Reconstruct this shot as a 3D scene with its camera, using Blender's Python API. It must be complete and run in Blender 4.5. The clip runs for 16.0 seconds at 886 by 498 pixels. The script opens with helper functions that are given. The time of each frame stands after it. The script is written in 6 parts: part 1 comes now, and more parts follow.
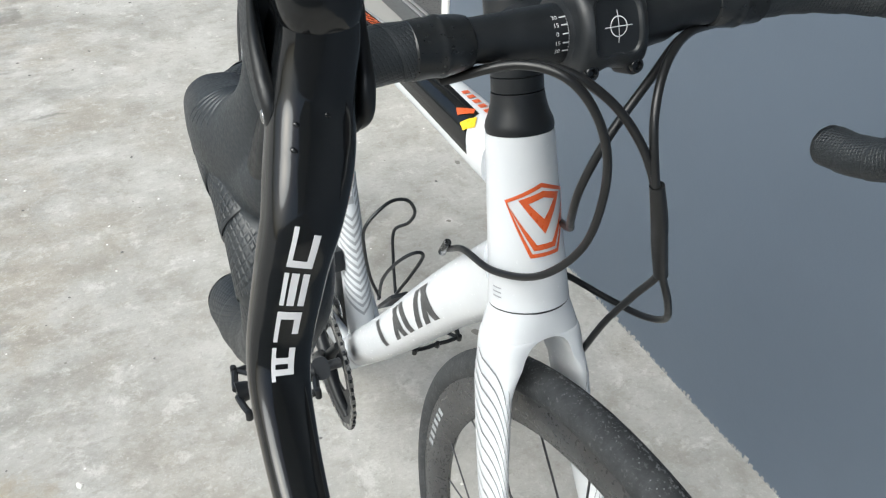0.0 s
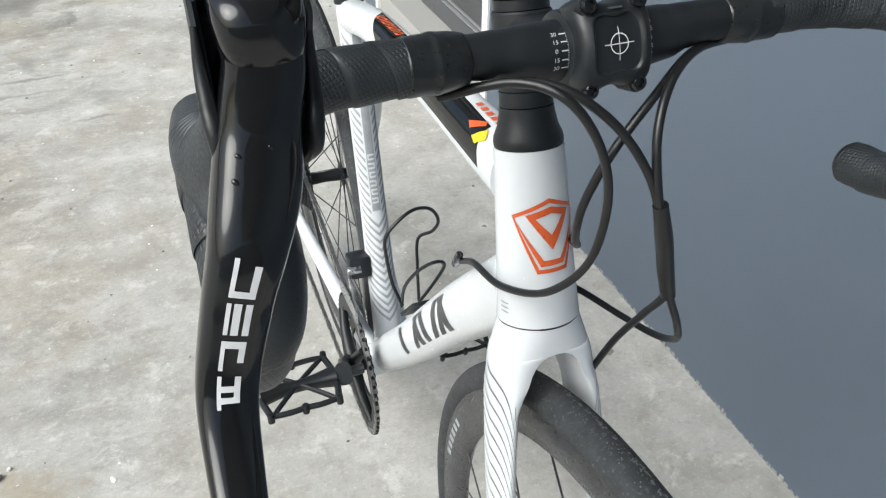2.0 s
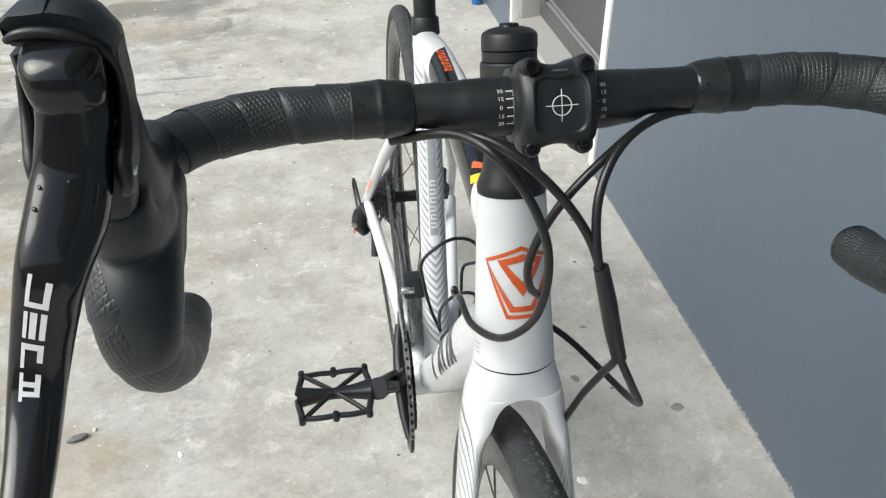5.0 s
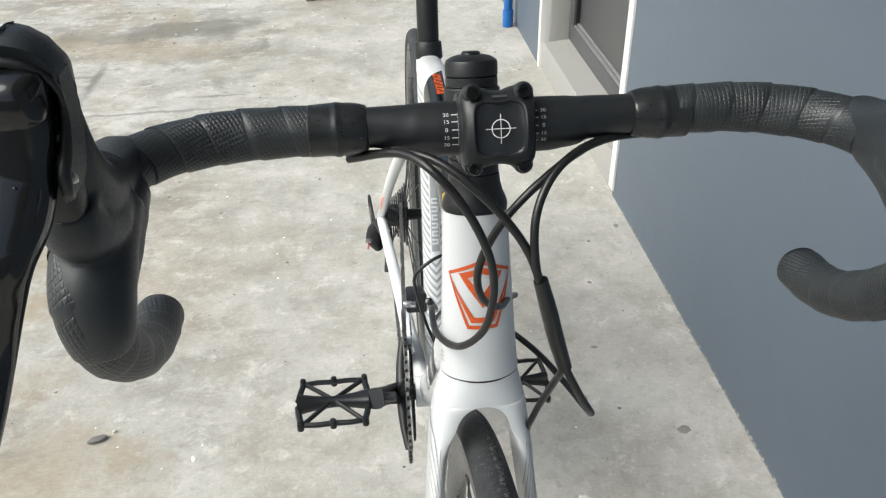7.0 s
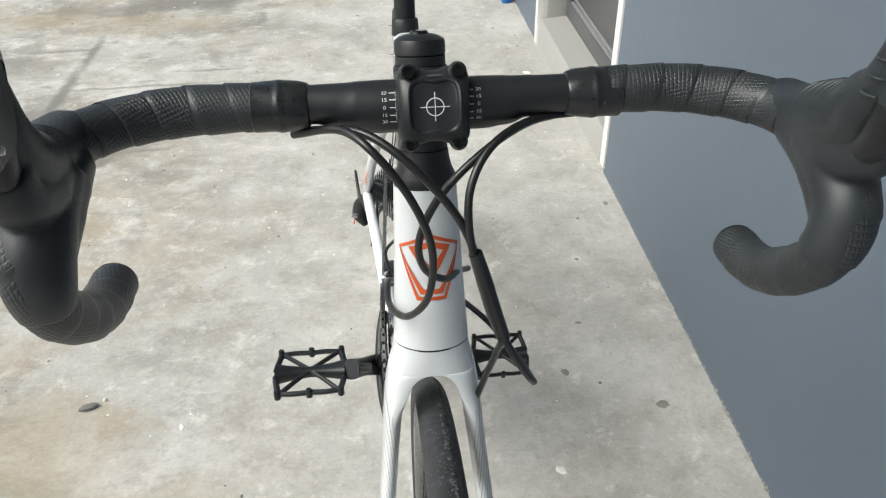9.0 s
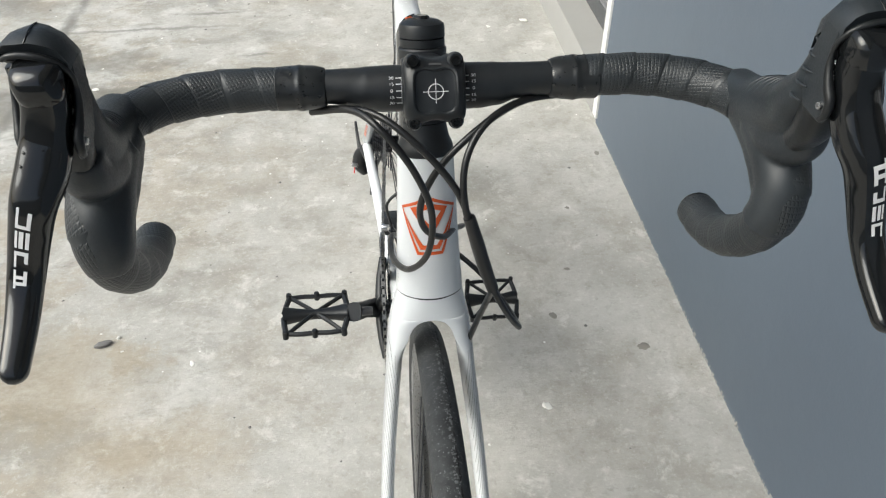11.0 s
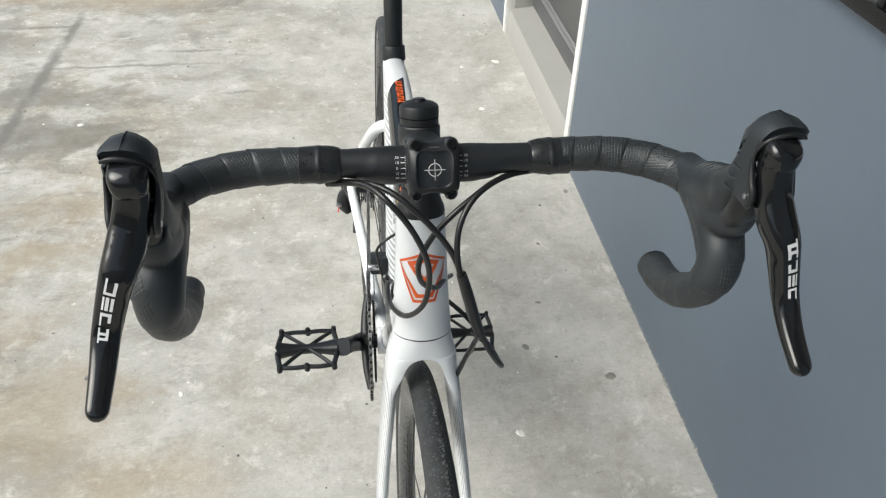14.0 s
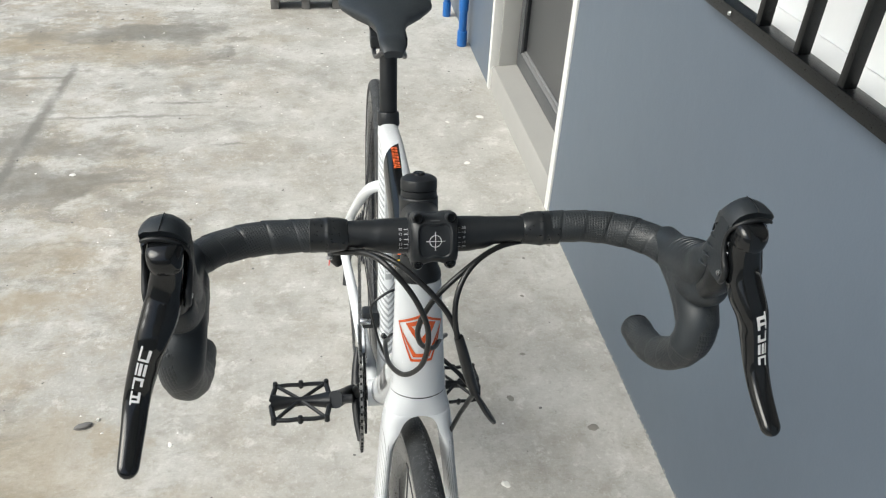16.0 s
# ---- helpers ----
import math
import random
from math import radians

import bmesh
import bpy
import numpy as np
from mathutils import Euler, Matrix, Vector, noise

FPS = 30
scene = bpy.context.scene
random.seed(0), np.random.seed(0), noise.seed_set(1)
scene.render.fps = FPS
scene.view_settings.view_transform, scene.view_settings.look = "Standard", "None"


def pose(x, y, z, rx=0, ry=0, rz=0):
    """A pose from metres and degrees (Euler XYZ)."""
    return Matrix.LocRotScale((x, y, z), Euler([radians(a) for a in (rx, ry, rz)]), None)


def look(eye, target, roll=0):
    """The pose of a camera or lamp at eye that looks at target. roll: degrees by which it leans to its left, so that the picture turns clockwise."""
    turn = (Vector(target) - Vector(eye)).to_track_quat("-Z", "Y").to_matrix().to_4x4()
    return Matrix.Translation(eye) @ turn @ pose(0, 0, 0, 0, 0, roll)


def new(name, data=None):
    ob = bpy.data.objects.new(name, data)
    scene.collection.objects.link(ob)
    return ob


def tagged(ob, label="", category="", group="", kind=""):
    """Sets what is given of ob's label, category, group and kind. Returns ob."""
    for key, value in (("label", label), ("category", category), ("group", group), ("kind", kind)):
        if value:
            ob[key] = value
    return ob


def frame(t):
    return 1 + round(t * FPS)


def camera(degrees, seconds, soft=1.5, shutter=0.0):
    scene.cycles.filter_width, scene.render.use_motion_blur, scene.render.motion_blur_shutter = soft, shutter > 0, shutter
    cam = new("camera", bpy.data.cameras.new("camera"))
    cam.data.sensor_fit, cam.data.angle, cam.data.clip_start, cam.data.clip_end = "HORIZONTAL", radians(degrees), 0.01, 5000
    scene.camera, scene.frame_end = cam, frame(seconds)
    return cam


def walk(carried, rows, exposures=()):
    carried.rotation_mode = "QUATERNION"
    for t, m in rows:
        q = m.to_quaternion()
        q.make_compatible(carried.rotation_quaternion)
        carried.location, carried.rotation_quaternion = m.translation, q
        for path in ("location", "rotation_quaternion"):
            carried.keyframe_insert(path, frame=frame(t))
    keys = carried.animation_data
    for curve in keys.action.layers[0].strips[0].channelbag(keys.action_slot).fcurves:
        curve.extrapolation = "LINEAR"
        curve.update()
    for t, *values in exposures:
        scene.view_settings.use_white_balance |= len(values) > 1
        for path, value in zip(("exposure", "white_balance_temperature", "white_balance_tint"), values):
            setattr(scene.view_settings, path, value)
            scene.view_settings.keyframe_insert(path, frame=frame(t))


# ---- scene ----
cam = camera(59.8, 16.0, 1.2)
# seconds, eye x y z, yaw to the left from +y, pitch up, roll
PATH = [
    (0, -0.2420, -0.3033, 1.0807, -25.76, -38.33, 1.30),
    (0.5, -0.2381, -0.3004, 1.0788, -25.15, -38.42, 0.95),
    (1, -0.2309, -0.3008, 1.0788, -24.31, -38.34, 0.51),
    (1.5, -0.2240, -0.3027, 1.0812, -22.98, -38.30, 0.07),
    (2, -0.2147, -0.3073, 1.0860, -21.37, -38.26, -0.33),
    (2.5, -0.2030, -0.3142, 1.0882, -19.57, -38.23, -0.54),
    (3, -0.1877, -0.3220, 1.0905, -17.65, -38.00, -0.65),
    (3.5, -0.1647, -0.3293, 1.0977, -15.46, -37.59, -0.60),
    (4, -0.1447, -0.3330, 1.0993, -13.03, -37.18, -0.66),
    (6.5, -0.0810, -0.3698, 1.1153, -5.71, -35.65, -1.40),
    (7, -0.0692, -0.3784, 1.1180, -5.48, -35.09, -1.58),
    (7.5, -0.0585, -0.3800, 1.1199, -5.19, -34.87, -1.79),
    (8, -0.0436, -0.3850, 1.1203, -4.98, -35.04, -1.87),
    (8.5, -0.0354, -0.3918, 1.1214, -4.90, -35.75, -1.72),
    (9, -0.0308, -0.3993, 1.1268, -4.91, -36.83, -1.33),
    (9.5, -0.0316, -0.4125, 1.1391, -4.93, -38.14, -0.94),
    (10, -0.0311, -0.4254, 1.1531, -4.92, -39.45, -0.71),
    (12.5, -0.0565, -0.4837, 1.2283, -6.77, -41.99, 0.32),
    (13, -0.0602, -0.4943, 1.2383, -7.36, -41.36, 0.81),
    (13.5, -0.0590, -0.4980, 1.2497, -7.87, -40.40, 1.19),
    (14, -0.0647, -0.5019, 1.2632, -8.36, -39.33, 1.60),
    (14.5, -0.0738, -0.5123, 1.2768, -8.85, -38.30, 2.00),
    (15, -0.0768, -0.5181, 1.2890, -9.34, -37.37, 2.41),
    (15.5, -0.0797, -0.5228, 1.3007, -9.71, -36.59, 2.75),
    (16, -0.0855, -0.5274, 1.3079, -10.02, -35.92, 3.04),
]


def eye_pose(x, y, z, yaw, pitch, roll):
    ahead = Vector((-math.sin(radians(yaw)) * math.cos(radians(pitch)), math.cos(radians(yaw)) * math.cos(radians(pitch)), math.sin(radians(pitch))))
    eye = Vector((x, y, z))
    return look(eye, eye + ahead, roll)


# stops, kelvin, tint
EXPOSURES = [(0.0, 0.50, 6000, 3), (4.0, 0.52, 6100, 3), (7.0, 0.54, 6250, 3), (16.0, 0.47, 6250, 3)]
walk(cam, [(t, eye_pose(x, y, z, yaw, pitch, roll)) for t, x, y, z, yaw, pitch, roll in PATH], EXPOSURES)

# ---- light: bright overcast sky, a broad veiled sun ----
world = bpy.data.worlds.new("overcast")
world.use_nodes = True
scene.world = world
wn, wl = world.node_tree.nodes, world.node_tree.links
sky = wn.new("ShaderNodeTexSky")
sky.sky_type, sky.sun_disc = "NISHITA", False
sky.sun_elevation, sky.sun_rotation = radians(46), radians(-106)
sky.air_density, sky.dust_density, sky.ozone_density = 1.0, 6.0, 1.0
wl.new(sky.outputs[0], wn["Background"].inputs[0])
wn["Background"].inputs[1].default_value = 0.115
sun = new("sun", bpy.data.lights.new("sun", "SUN"))
sun.data.energy, sun.data.angle, sun.data.color = 2.0, radians(50), (1.0, 0.985, 0.965)
sun.matrix_world = look((-4.2, -1.2, 4.6), (0, 0, 0))


# ---- materials ----
def mat_base(name, rough=0.5, metal=0.0, spec=0.5):
    m = bpy.data.materials.new(name)
    m.use_nodes = True
    b = m.node_tree.nodes["Principled BSDF"]
    b.inputs["Roughness"].default_value = rough
    b.inputs["Metallic"].default_value = metal
    b.inputs["Specular IOR Level"].default_value = spec
    return m, m.node_tree.nodes, m.node_tree.links, b


def noise_tex(n, l, coord, scale, detail=4.0, rough=0.55, distortion=0.0):
    t = n.new("ShaderNodeTexNoise")
    t.inputs["Scale"].default_value, t.inputs["Detail"].default_value = scale, detail
    t.inputs["Roughness"].default_value, t.inputs["Distortion"].default_value = rough, distortion
    if coord is not None:
        l.new(coord, t.inputs["Vector"])
    return t.outputs["Fac"]


def ramp(n, l, fac, lo, hi, c0, c1):
    r = n.new("ShaderNodeValToRGB")
    r.color_ramp.elements[0].position, r.color_ramp.elements[1].position = lo, hi
    r.color_ramp.elements[0].color, r.color_ramp.elements[1].color = (*c0, 1), (*c1, 1)
    l.new(fac, r.inputs[0])
    return r.outputs[0]


def mix(n, l, fac, a, b, mode="MIX"):
    m = n.new("ShaderNodeMix")
    m.data_type, m.blend_type = "RGBA", mode
    for v, s in ((fac, m.inputs[0]), (a, m.inputs[6]), (b, m.inputs[7])):
        if isinstance(v, (int, float)):
            s.default_value = v
        elif isinstance(v, tuple):
            s.default_value = (*v, 1)
        else:
            l.new(v, s)
    return m.outputs[2]


def bump(n, l, b, height, strength, distance):
    bp = n.new("ShaderNodeBump")
    bp.inputs["Strength"].default_value, bp.inputs["Distance"].default_value = strength, distance
    l.new(height, bp.inputs["Height"])
    if b.inputs["Normal"].is_linked:
        l.new(b.inputs["Normal"].links[0].from_socket, bp.inputs["Normal"])
    l.new(bp.outputs[0], b.inputs["Normal"])


def paint(name, c, rough=0.3, var=0.06, scale=25.0, metal=0.0, spec=0.5, fine=300.0, relief=0.0):
    """A finish with a slow change of tone, fine dust in the gloss and, if wanted, a fine relief."""
    m, n, l, b = mat_base(name, rough, metal, spec)
    co = n.new("ShaderNodeTexCoord").outputs["Object"]
    a = noise_tex(n, l, co, scale, 5)
    lo, hi = tuple(max(0, v * (1 - var)) for v in c), tuple(min(1, v * (1 + var)) for v in c)
    l.new(ramp(n, l, a, 0.3, 0.7, lo, hi), b.inputs["Base Color"])
    f = noise_tex(n, l, co, fine, 3)
    mr = n.new("ShaderNodeMapRange")
    mr.inputs[1].default_value, mr.inputs[2].default_value = 0.3, 0.7
    mr.inputs[3].default_value, mr.inputs[4].default_value = max(0.02, rough * 0.8), min(1, rough * 1.25)
    l.new(f, mr.inputs[0])
    l.new(mr.outputs[0], b.inputs["Roughness"])
    if relief:
        bump(n, l, b, f, 0.4, relief)
    return m


WHITE = paint("white_frame_lacquer", (0.70, 0.72, 0.74), 0.22, 0.03, 12)
BLACK_GLOSS = paint("black_gloss_lacquer", (0.0065, 0.0072, 0.0080), 0.12, 0.2, 20)
BLACK_SATIN = paint("black_satin_anodised", (0.0110, 0.0126, 0.0146), 0.40, 0.2, 40, fine=900, spec=0.4)
BLACK_MATT = paint("black_matt_alloy", (0.0105, 0.0124, 0.0146), 0.42, 0.2, 40, fine=1200, relief=0.0001)
RUBBER = paint("black_rubber_hood", (0.0178, 0.0220, 0.0262), 0.46, 0.25, 30, spec=0.5, fine=900, relief=0.0002)
PLASTIC = paint("black_plastic", (0.009, 0.0102, 0.0115), 0.38, 0.25, 40, spec=0.42, fine=600, relief=0.0002)
CABLE = paint("black_cable_housing", (0.010, 0.0104, 0.011), 0.36, 0.12, 20, fine=120)
ORANGE = paint("orange_decal", (0.66, 0.115, 0.03), 0.3, 0.05, 60)
YELLOW = paint("yellow_decal", (0.85, 0.55, 0.02), 0.3, 0.05, 60)
GREY_DECAL = paint("grey_decal", (0.34, 0.355, 0.37), 0.35, 0.12, 80)
DARK_DECAL = paint("dark_grey_decal", (0.06, 0.062, 0.065), 0.35, 0.15, 80)
LINE_DECAL = paint("fine_line_decal", (0.17, 0.177, 0.187), 0.35, 0.15, 80)
WHITE_PRINT = paint("white_print", (0.66, 0.66, 0.67), 0.4, 0.05, 200)
STEEL = paint("bright_steel", (0.55, 0.55, 0.56), 0.28, 0.1, 80, metal=1.0)
CHAIN_STEEL = paint("oiled_chain_steel", (0.30, 0.295, 0.285), 0.36, 0.35, 400, metal=0.9)
DARK_STEEL = paint("dark_steel", (0.10, 0.10, 0.105), 0.38, 0.25, 150, metal=0.9)
RIM_GREY = paint("dark_rim", (0.035, 0.036, 0.038), 0.3, 0.25, 30)
RED = paint("red_end_cap", (0.6, 0.04, 0.03), 0.4, 0.1, 80)


def tyre_material():
    m, n, l, b = mat_base("black_tyre_rubber", 0.75)
    co = n.new("ShaderNodeTexCoord").outputs["Object"]
    a = noise_tex(n, l, co, 60, 6, 0.7)
    d = noise_tex(n, l, co, 300, 6, 0.75)
    c = ramp(n, l, a, 0.35, 0.7, (0.020, 0.022, 0.024), (0.046, 0.049, 0.052))
    l.new(mix(n, l, ramp(n, l, d, 0.56, 0.66, (0, 0, 0), (0.6, 0.6, 0.6)), c, (0.15, 0.152, 0.15)), b.inputs["Base Color"])
    bump(n, l, b, d, 0.5, 0.0006)
    return m


def tape_material():
    m, n, l, b = mat_base("black_bar_tape", 0.42)
    uv = n.new("ShaderNodeUVMap").outputs[0]
    mp = n.new("ShaderNodeMapping")
    mp.inputs["Scale"].default_value = (400, 360, 1)
    mp.inputs["Rotation"].default_value = (0, 0, radians(14))
    l.new(uv, mp.inputs[0])
    v = n.new("ShaderNodeTexVoronoi")
    v.distance = "CHEBYCHEV"
    v.inputs["Randomness"].default_value, v.inputs["Scale"].default_value = 0.08, 1.0
    l.new(mp.outputs[0], v.inputs["Vector"])
    co = n.new("ShaderNodeTexCoord").outputs["Object"]
    a = noise_tex(n, l, co, 55, 5)
    l.new(ramp(n, l, a, 0.3, 0.7, (0.0150, 0.0180, 0.0205), (0.026, 0.0300, 0.0335)), b.inputs["Base Color"])
    l.new(ramp(n, l, a, 0.3, 0.7, (0.36, 0.36, 0.36), (0.52, 0.52, 0.52)), b.inputs["Roughness"])
    h = ramp(n, l, v.outputs["Distance"], 0.24, 0.44, (1, 1, 1), (0, 0, 0))
    # dimples fill the middle of each turn, its edges stay plain
    sp = n.new("ShaderNodeSeparateXYZ")
    l.new(uv, sp.inputs[0])
    dv = n.new("ShaderNodeMath")
    dv.operation = "DIVIDE"
    dv.inputs[1].default_value = 0.0225
    l.new(sp.outputs[0], dv.inputs[0])
    fr = n.new("ShaderNodeMath")
    fr.operation = "PINGPONG"
    fr.inputs[1].default_value = 0.5
    l.new(dv.outputs[0], fr.inputs[0])
    band = ramp(n, l, fr.outputs[0], 0.03, 0.07, (0, 0, 0), (1, 1, 1))
    worn = ramp(n, l, noise_tex(n, l, co, 38, 3), 0.38, 0.62, (0.25, 0.25, 0.25), (0.9, 0.9, 0.9))
    h = mix(n, l, 1.0, mix(n, l, 1.0, h, band, "MULTIPLY"), worn, "MULTIPLY")
    bump(n, l, b, h, 0.65, 0.0007)
    return m


TYRE = tyre_material()
TREAD_PALE = paint("scuffed_rubber", (0.13, 0.135, 0.14), 0.8, 0.5, 300)
TREAD_DARK = paint("groove_rubber", (0.008, 0.008, 0.009), 0.8, 0.3, 100)
TAPE = tape_material()


def concrete_material():
    m, n, l, b = mat_base("stained_concrete", 0.8)
    co = n.new("ShaderNodeTexCoord").outputs["Object"]
    big = noise_tex(n, l, co, 0.9, 6, 0.6, 0.4)
    mid = noise_tex(n, l, co, 7.0, 12, 0.68, 0.1)
    fine = noise_tex(n, l, co, 45.0, 10, 0.72)
    grit = noise_tex(n, l, co, 260.0, 6, 0.7)
    blot = noise_tex(n, l, co, 1.7, 12, 0.68)
    c = ramp(n, l, mid, 0.30, 0.70, (0.36, 0.35, 0.32), (0.50, 0.49, 0.46))
    c = mix(n, l, ramp(n, l, blot, 0.44, 0.62, (0, 0, 0), (0.8, 0.8, 0.8)), c, (0.58, 0.57, 0.54))
    # stains toward the open yard and its far end
    sx = n.new("ShaderNodeSeparateXYZ")
    l.new(co, sx.inputs[0])
    side = n.new("ShaderNodeMapRange")
    side.inputs[1].default_value, side.inputs[2].default_value = 0.1, -0.8
    l.new(sx.outputs[0], side.inputs[0])
    st = noise_tex(n, l, co, 2.1, 12, 0.70)
    sf = ramp(n, l, st, 0.47, 0.56, (0, 0, 0), (0.6, 0.6, 0.6))
    c = mix(n, l, mix(n, l, 1.0, sf, side.outputs[0], "MULTIPLY"), c, (0.33, 0.275, 0.195))
    mp0 = n.new("ShaderNodeMapping")
    mp0.inputs["Scale"].default_value = (1.0, 1.5, 1.0)
    mp0.inputs["Rotation"].default_value = (0, 0, 0.12)
    l.new(co, mp0.inputs[0])
    st2 = noise_tex(n, l, mp0.outputs[0], 2.9, 12, 0.72)
    sf2 = ramp(n, l, st2, 0.51, 0.58, (0, 0, 0), (0.65, 0.65, 0.65))
    c = mix(n, l, mix(n, l, 1.0, sf2, side.outputs[0], "MULTIPLY"), c, (0.25, 0.24, 0.215))
    pale = noise_tex(n, l, mp0.outputs[0], 4.6, 12, 0.74)
    pf = ramp(n, l, pale, 0.53, 0.66, (0, 0, 0), (0.8, 0.8, 0.8))
    c = mix(n, l, mix(n, l, 1.0, pf, side.outputs[0], "MULTIPLY"), c, (0.66, 0.65, 0.62))
    c = mix(n, l, ramp(n, l, big, 0.30, 0.70, (0.85, 0.85, 0.84), (1.0, 1.0, 1.0)), (0, 0, 0), c)
    # crisp mottling at several sizes
    m1 = noise_tex(n, l, co, 13.0, 14, 0.74, 0.25)
    m2 = noise_tex(n, l, mp0.outputs[0], 24.0, 12, 0.74, 0.2)
    m3 = noise_tex(n, l, co, 5.2, 14, 0.78, 0.3)
    c = mix(n, l, ramp(n, l, m3, 0.50, 0.58, (0, 0, 0), (0.30, 0.30, 0.30)), c, (0.25, 0.225, 0.18))
    c = mix(n, l, ramp(n, l, m1, 0.54, 0.62, (0, 0, 0), (0.42, 0.42, 0.42)), c, (0.29, 0.27, 0.235))
    c = mix(n, l, ramp(n, l, m1, 0.36, 0.44, (0.5, 0.5, 0.5), (0, 0, 0)), c, (0.66, 0.65, 0.62))
    c = mix(n, l, ramp(n, l, m2, 0.58, 0.65, (0, 0, 0), (0.45, 0.45, 0.45)), c, (0.25, 0.235, 0.205))
    c = mix(n, l, ramp(n, l, fine, 0.56, 0.70, (0, 0, 0), (0.5, 0.5, 0.5)), c, (0.24, 0.225, 0.20))
    c = mix(n, l, ramp(n, l, fine, 0.30, 0.42, (0.35, 0.35, 0.35), (0, 0, 0)), c, (0.68, 0.67, 0.64))
    c = mix(n, l, ramp(n, l, grit, 0.60, 0.72, (0, 0, 0), (0.30, 0.30, 0.30)), c, (0.17, 0.16, 0.145))
    c = mix(n, l, ramp(n, l, grit, 0.26, 0.38, (0.3, 0.3, 0.3), (0, 0, 0)), c, (0.70, 0.69, 0.66))
    f2 = noise_tex(n, l, co, 105.0, 8, 0.75)
    c = mix(n, l, ramp(n, l, f2, 0.55, 0.66, (0, 0, 0), (0.28, 0.28, 0.28)), c, (0.27, 0.255, 0.225))
    c = mix(n, l, ramp(n, l, f2, 0.34, 0.45, (0.28, 0.28, 0.28), (0, 0, 0)), c, (0.72, 0.71, 0.68))
    # scarce white chips and dark pits
    vc = n.new("ShaderNodeTexVoronoi")
    vc.inputs["Scale"].default_value = 30.0
    l.new(co, vc.inputs["Vector"])
    chip = ramp(n, l, vc.outputs["Distance"], 0.05, 0.09, (1, 1, 1), (0, 0, 0))
    pick = n.new("ShaderNodeSeparateXYZ")
    l.new(vc.outputs["Color"], pick.inputs[0])
    c = mix(n, l, mix(n, l, 1.0, chip, ramp(n, l, pick.outputs[0], 0.95, 0.96, (0, 0, 0), (1, 1, 1)), "MULTIPLY"), c, (0.85, 0.85, 0.83))
    c = mix(n, l, mix(n, l, 1.0, chip, ramp(n, l, pick.outputs[1], 0.95, 0.96, (0, 0, 0), (0.8, 0.8, 0.8)), "MULTIPLY"), c, (0.13, 0.12, 0.105))
    # stains with ragged edges: centre x, y, half-length x, y, strength
    def warped(scale, amount):
        wv = n.new("ShaderNodeTexNoise")
        wv.inputs["Scale"].default_value, wv.inputs["Detail"].default_value, wv.inputs["Roughness"].default_value = scale, 9.0, 0.68
        l.new(co, wv.inputs["Vector"])
        sb = n.new("ShaderNodeVectorMath")
        sb.operation = "SUBTRACT"
        sb.inputs[1].default_value = (0.5, 0.5, 0.5)
        l.new(wv.outputs["Color"], sb.inputs[0])
        ma = n.new("ShaderNodeVectorMath")
        ma.operation = "MULTIPLY_ADD"
        ma.inputs[1].default_value = (amount, amount, 0)
        l.new(sb.outputs[0], ma.inputs[0])
        l.new(co, ma.inputs[2])
        return ma.outputs[0]

    def stains(spots, where, soft):
        total = None
        for cx, cy, hx, hy, k in spots:
            mp = n.new("ShaderNodeMapping")
            mp.inputs["Location"].default_value = (-cx / hx, -cy / hy, 0)
            mp.inputs["Scale"].default_value = (1 / hx, 1 / hy, 0)
            l.new(where, mp.inputs[0])
            ln = n.new("ShaderNodeVectorMath")
            ln.operation = "LENGTH"
            l.new(mp.outputs[0], ln.inputs[0])
            mr = n.new("ShaderNodeMapRange")
            mr.inputs[1].default_value, mr.inputs[2].default_value, mr.inputs[4].default_value = 1.0 + soft, 1.0 - soft, k
            l.new(ln.outputs["Value"], mr.inputs[0])
            if total is None:
                total = mr.outputs[0]
            else:
                mx = n.new("ShaderNodeMath")
                mx.operation = "MAXIMUM"
                l.new(total, mx.inputs[0])
                l.new(mr.outputs[0], mx.inputs[1])
                total = mx.outputs[0]
        return total
    ragged, rough_edge = warped(4.5, 0.42), warped(16.0, 0.055)
    brown = stains(((-0.85, 1.07, 0.11, 0.05, 0.65), (-0.74, 0.57, 0.18, 0.10, 0.50), (-0.57, 0.65, 0.045, 0.035, 0.55), (-0.95, 2.78, 0.22, 0.11, 0.50), (-1.34, 2.88, 0.22, 0.12, 0.60), (-0.90, 1.30, 0.14, 0.06, 0.45), (-0.50, 0.40, 0.14, 0.07, 0.45), (-1.0, 0.85, 0.2, 0.06, 0.45), (-0.35, 2.9, 0.2, 0.06, 0.2)), ragged, 0.55)
    c = mix(n, l, brown, c, (0.29, 0.235, 0.15))
    damp = stains(((-0.84, 3.00, 0.30, 0.10, 0.92), (-1.12, 2.95, 0.30, 0.07, 0.65), (-0.69, 2.98, 0.07, 0.14, 0.75), (-0.52, 2.72, 0.060, 0.09, 0.90), (-0.47, 2.89, 0.085, 0.035, 0.70), (-1.00, 1.70, 0.26, 0.11, 0.85), (-1.06, 1.94, 0.28, 0.075, 0.70), (-0.78, 1.90, 0.16, 0.035, 0.45), (-0.72, 1.58, 0.06, 0.06, 0.45), (-1.30, 1.45, 0.16, 0.05, 0.5), (-1.3, 2.4, 0.2, 0.06, 0.45), (-0.16, 3.22, 0.25, 0.06, 0.35), (0.30, 0.95, 0.10, 0.08, 0.22), (0.22, 1.15, 0.08, 0.06, 0.2)), ragged, 0.20)
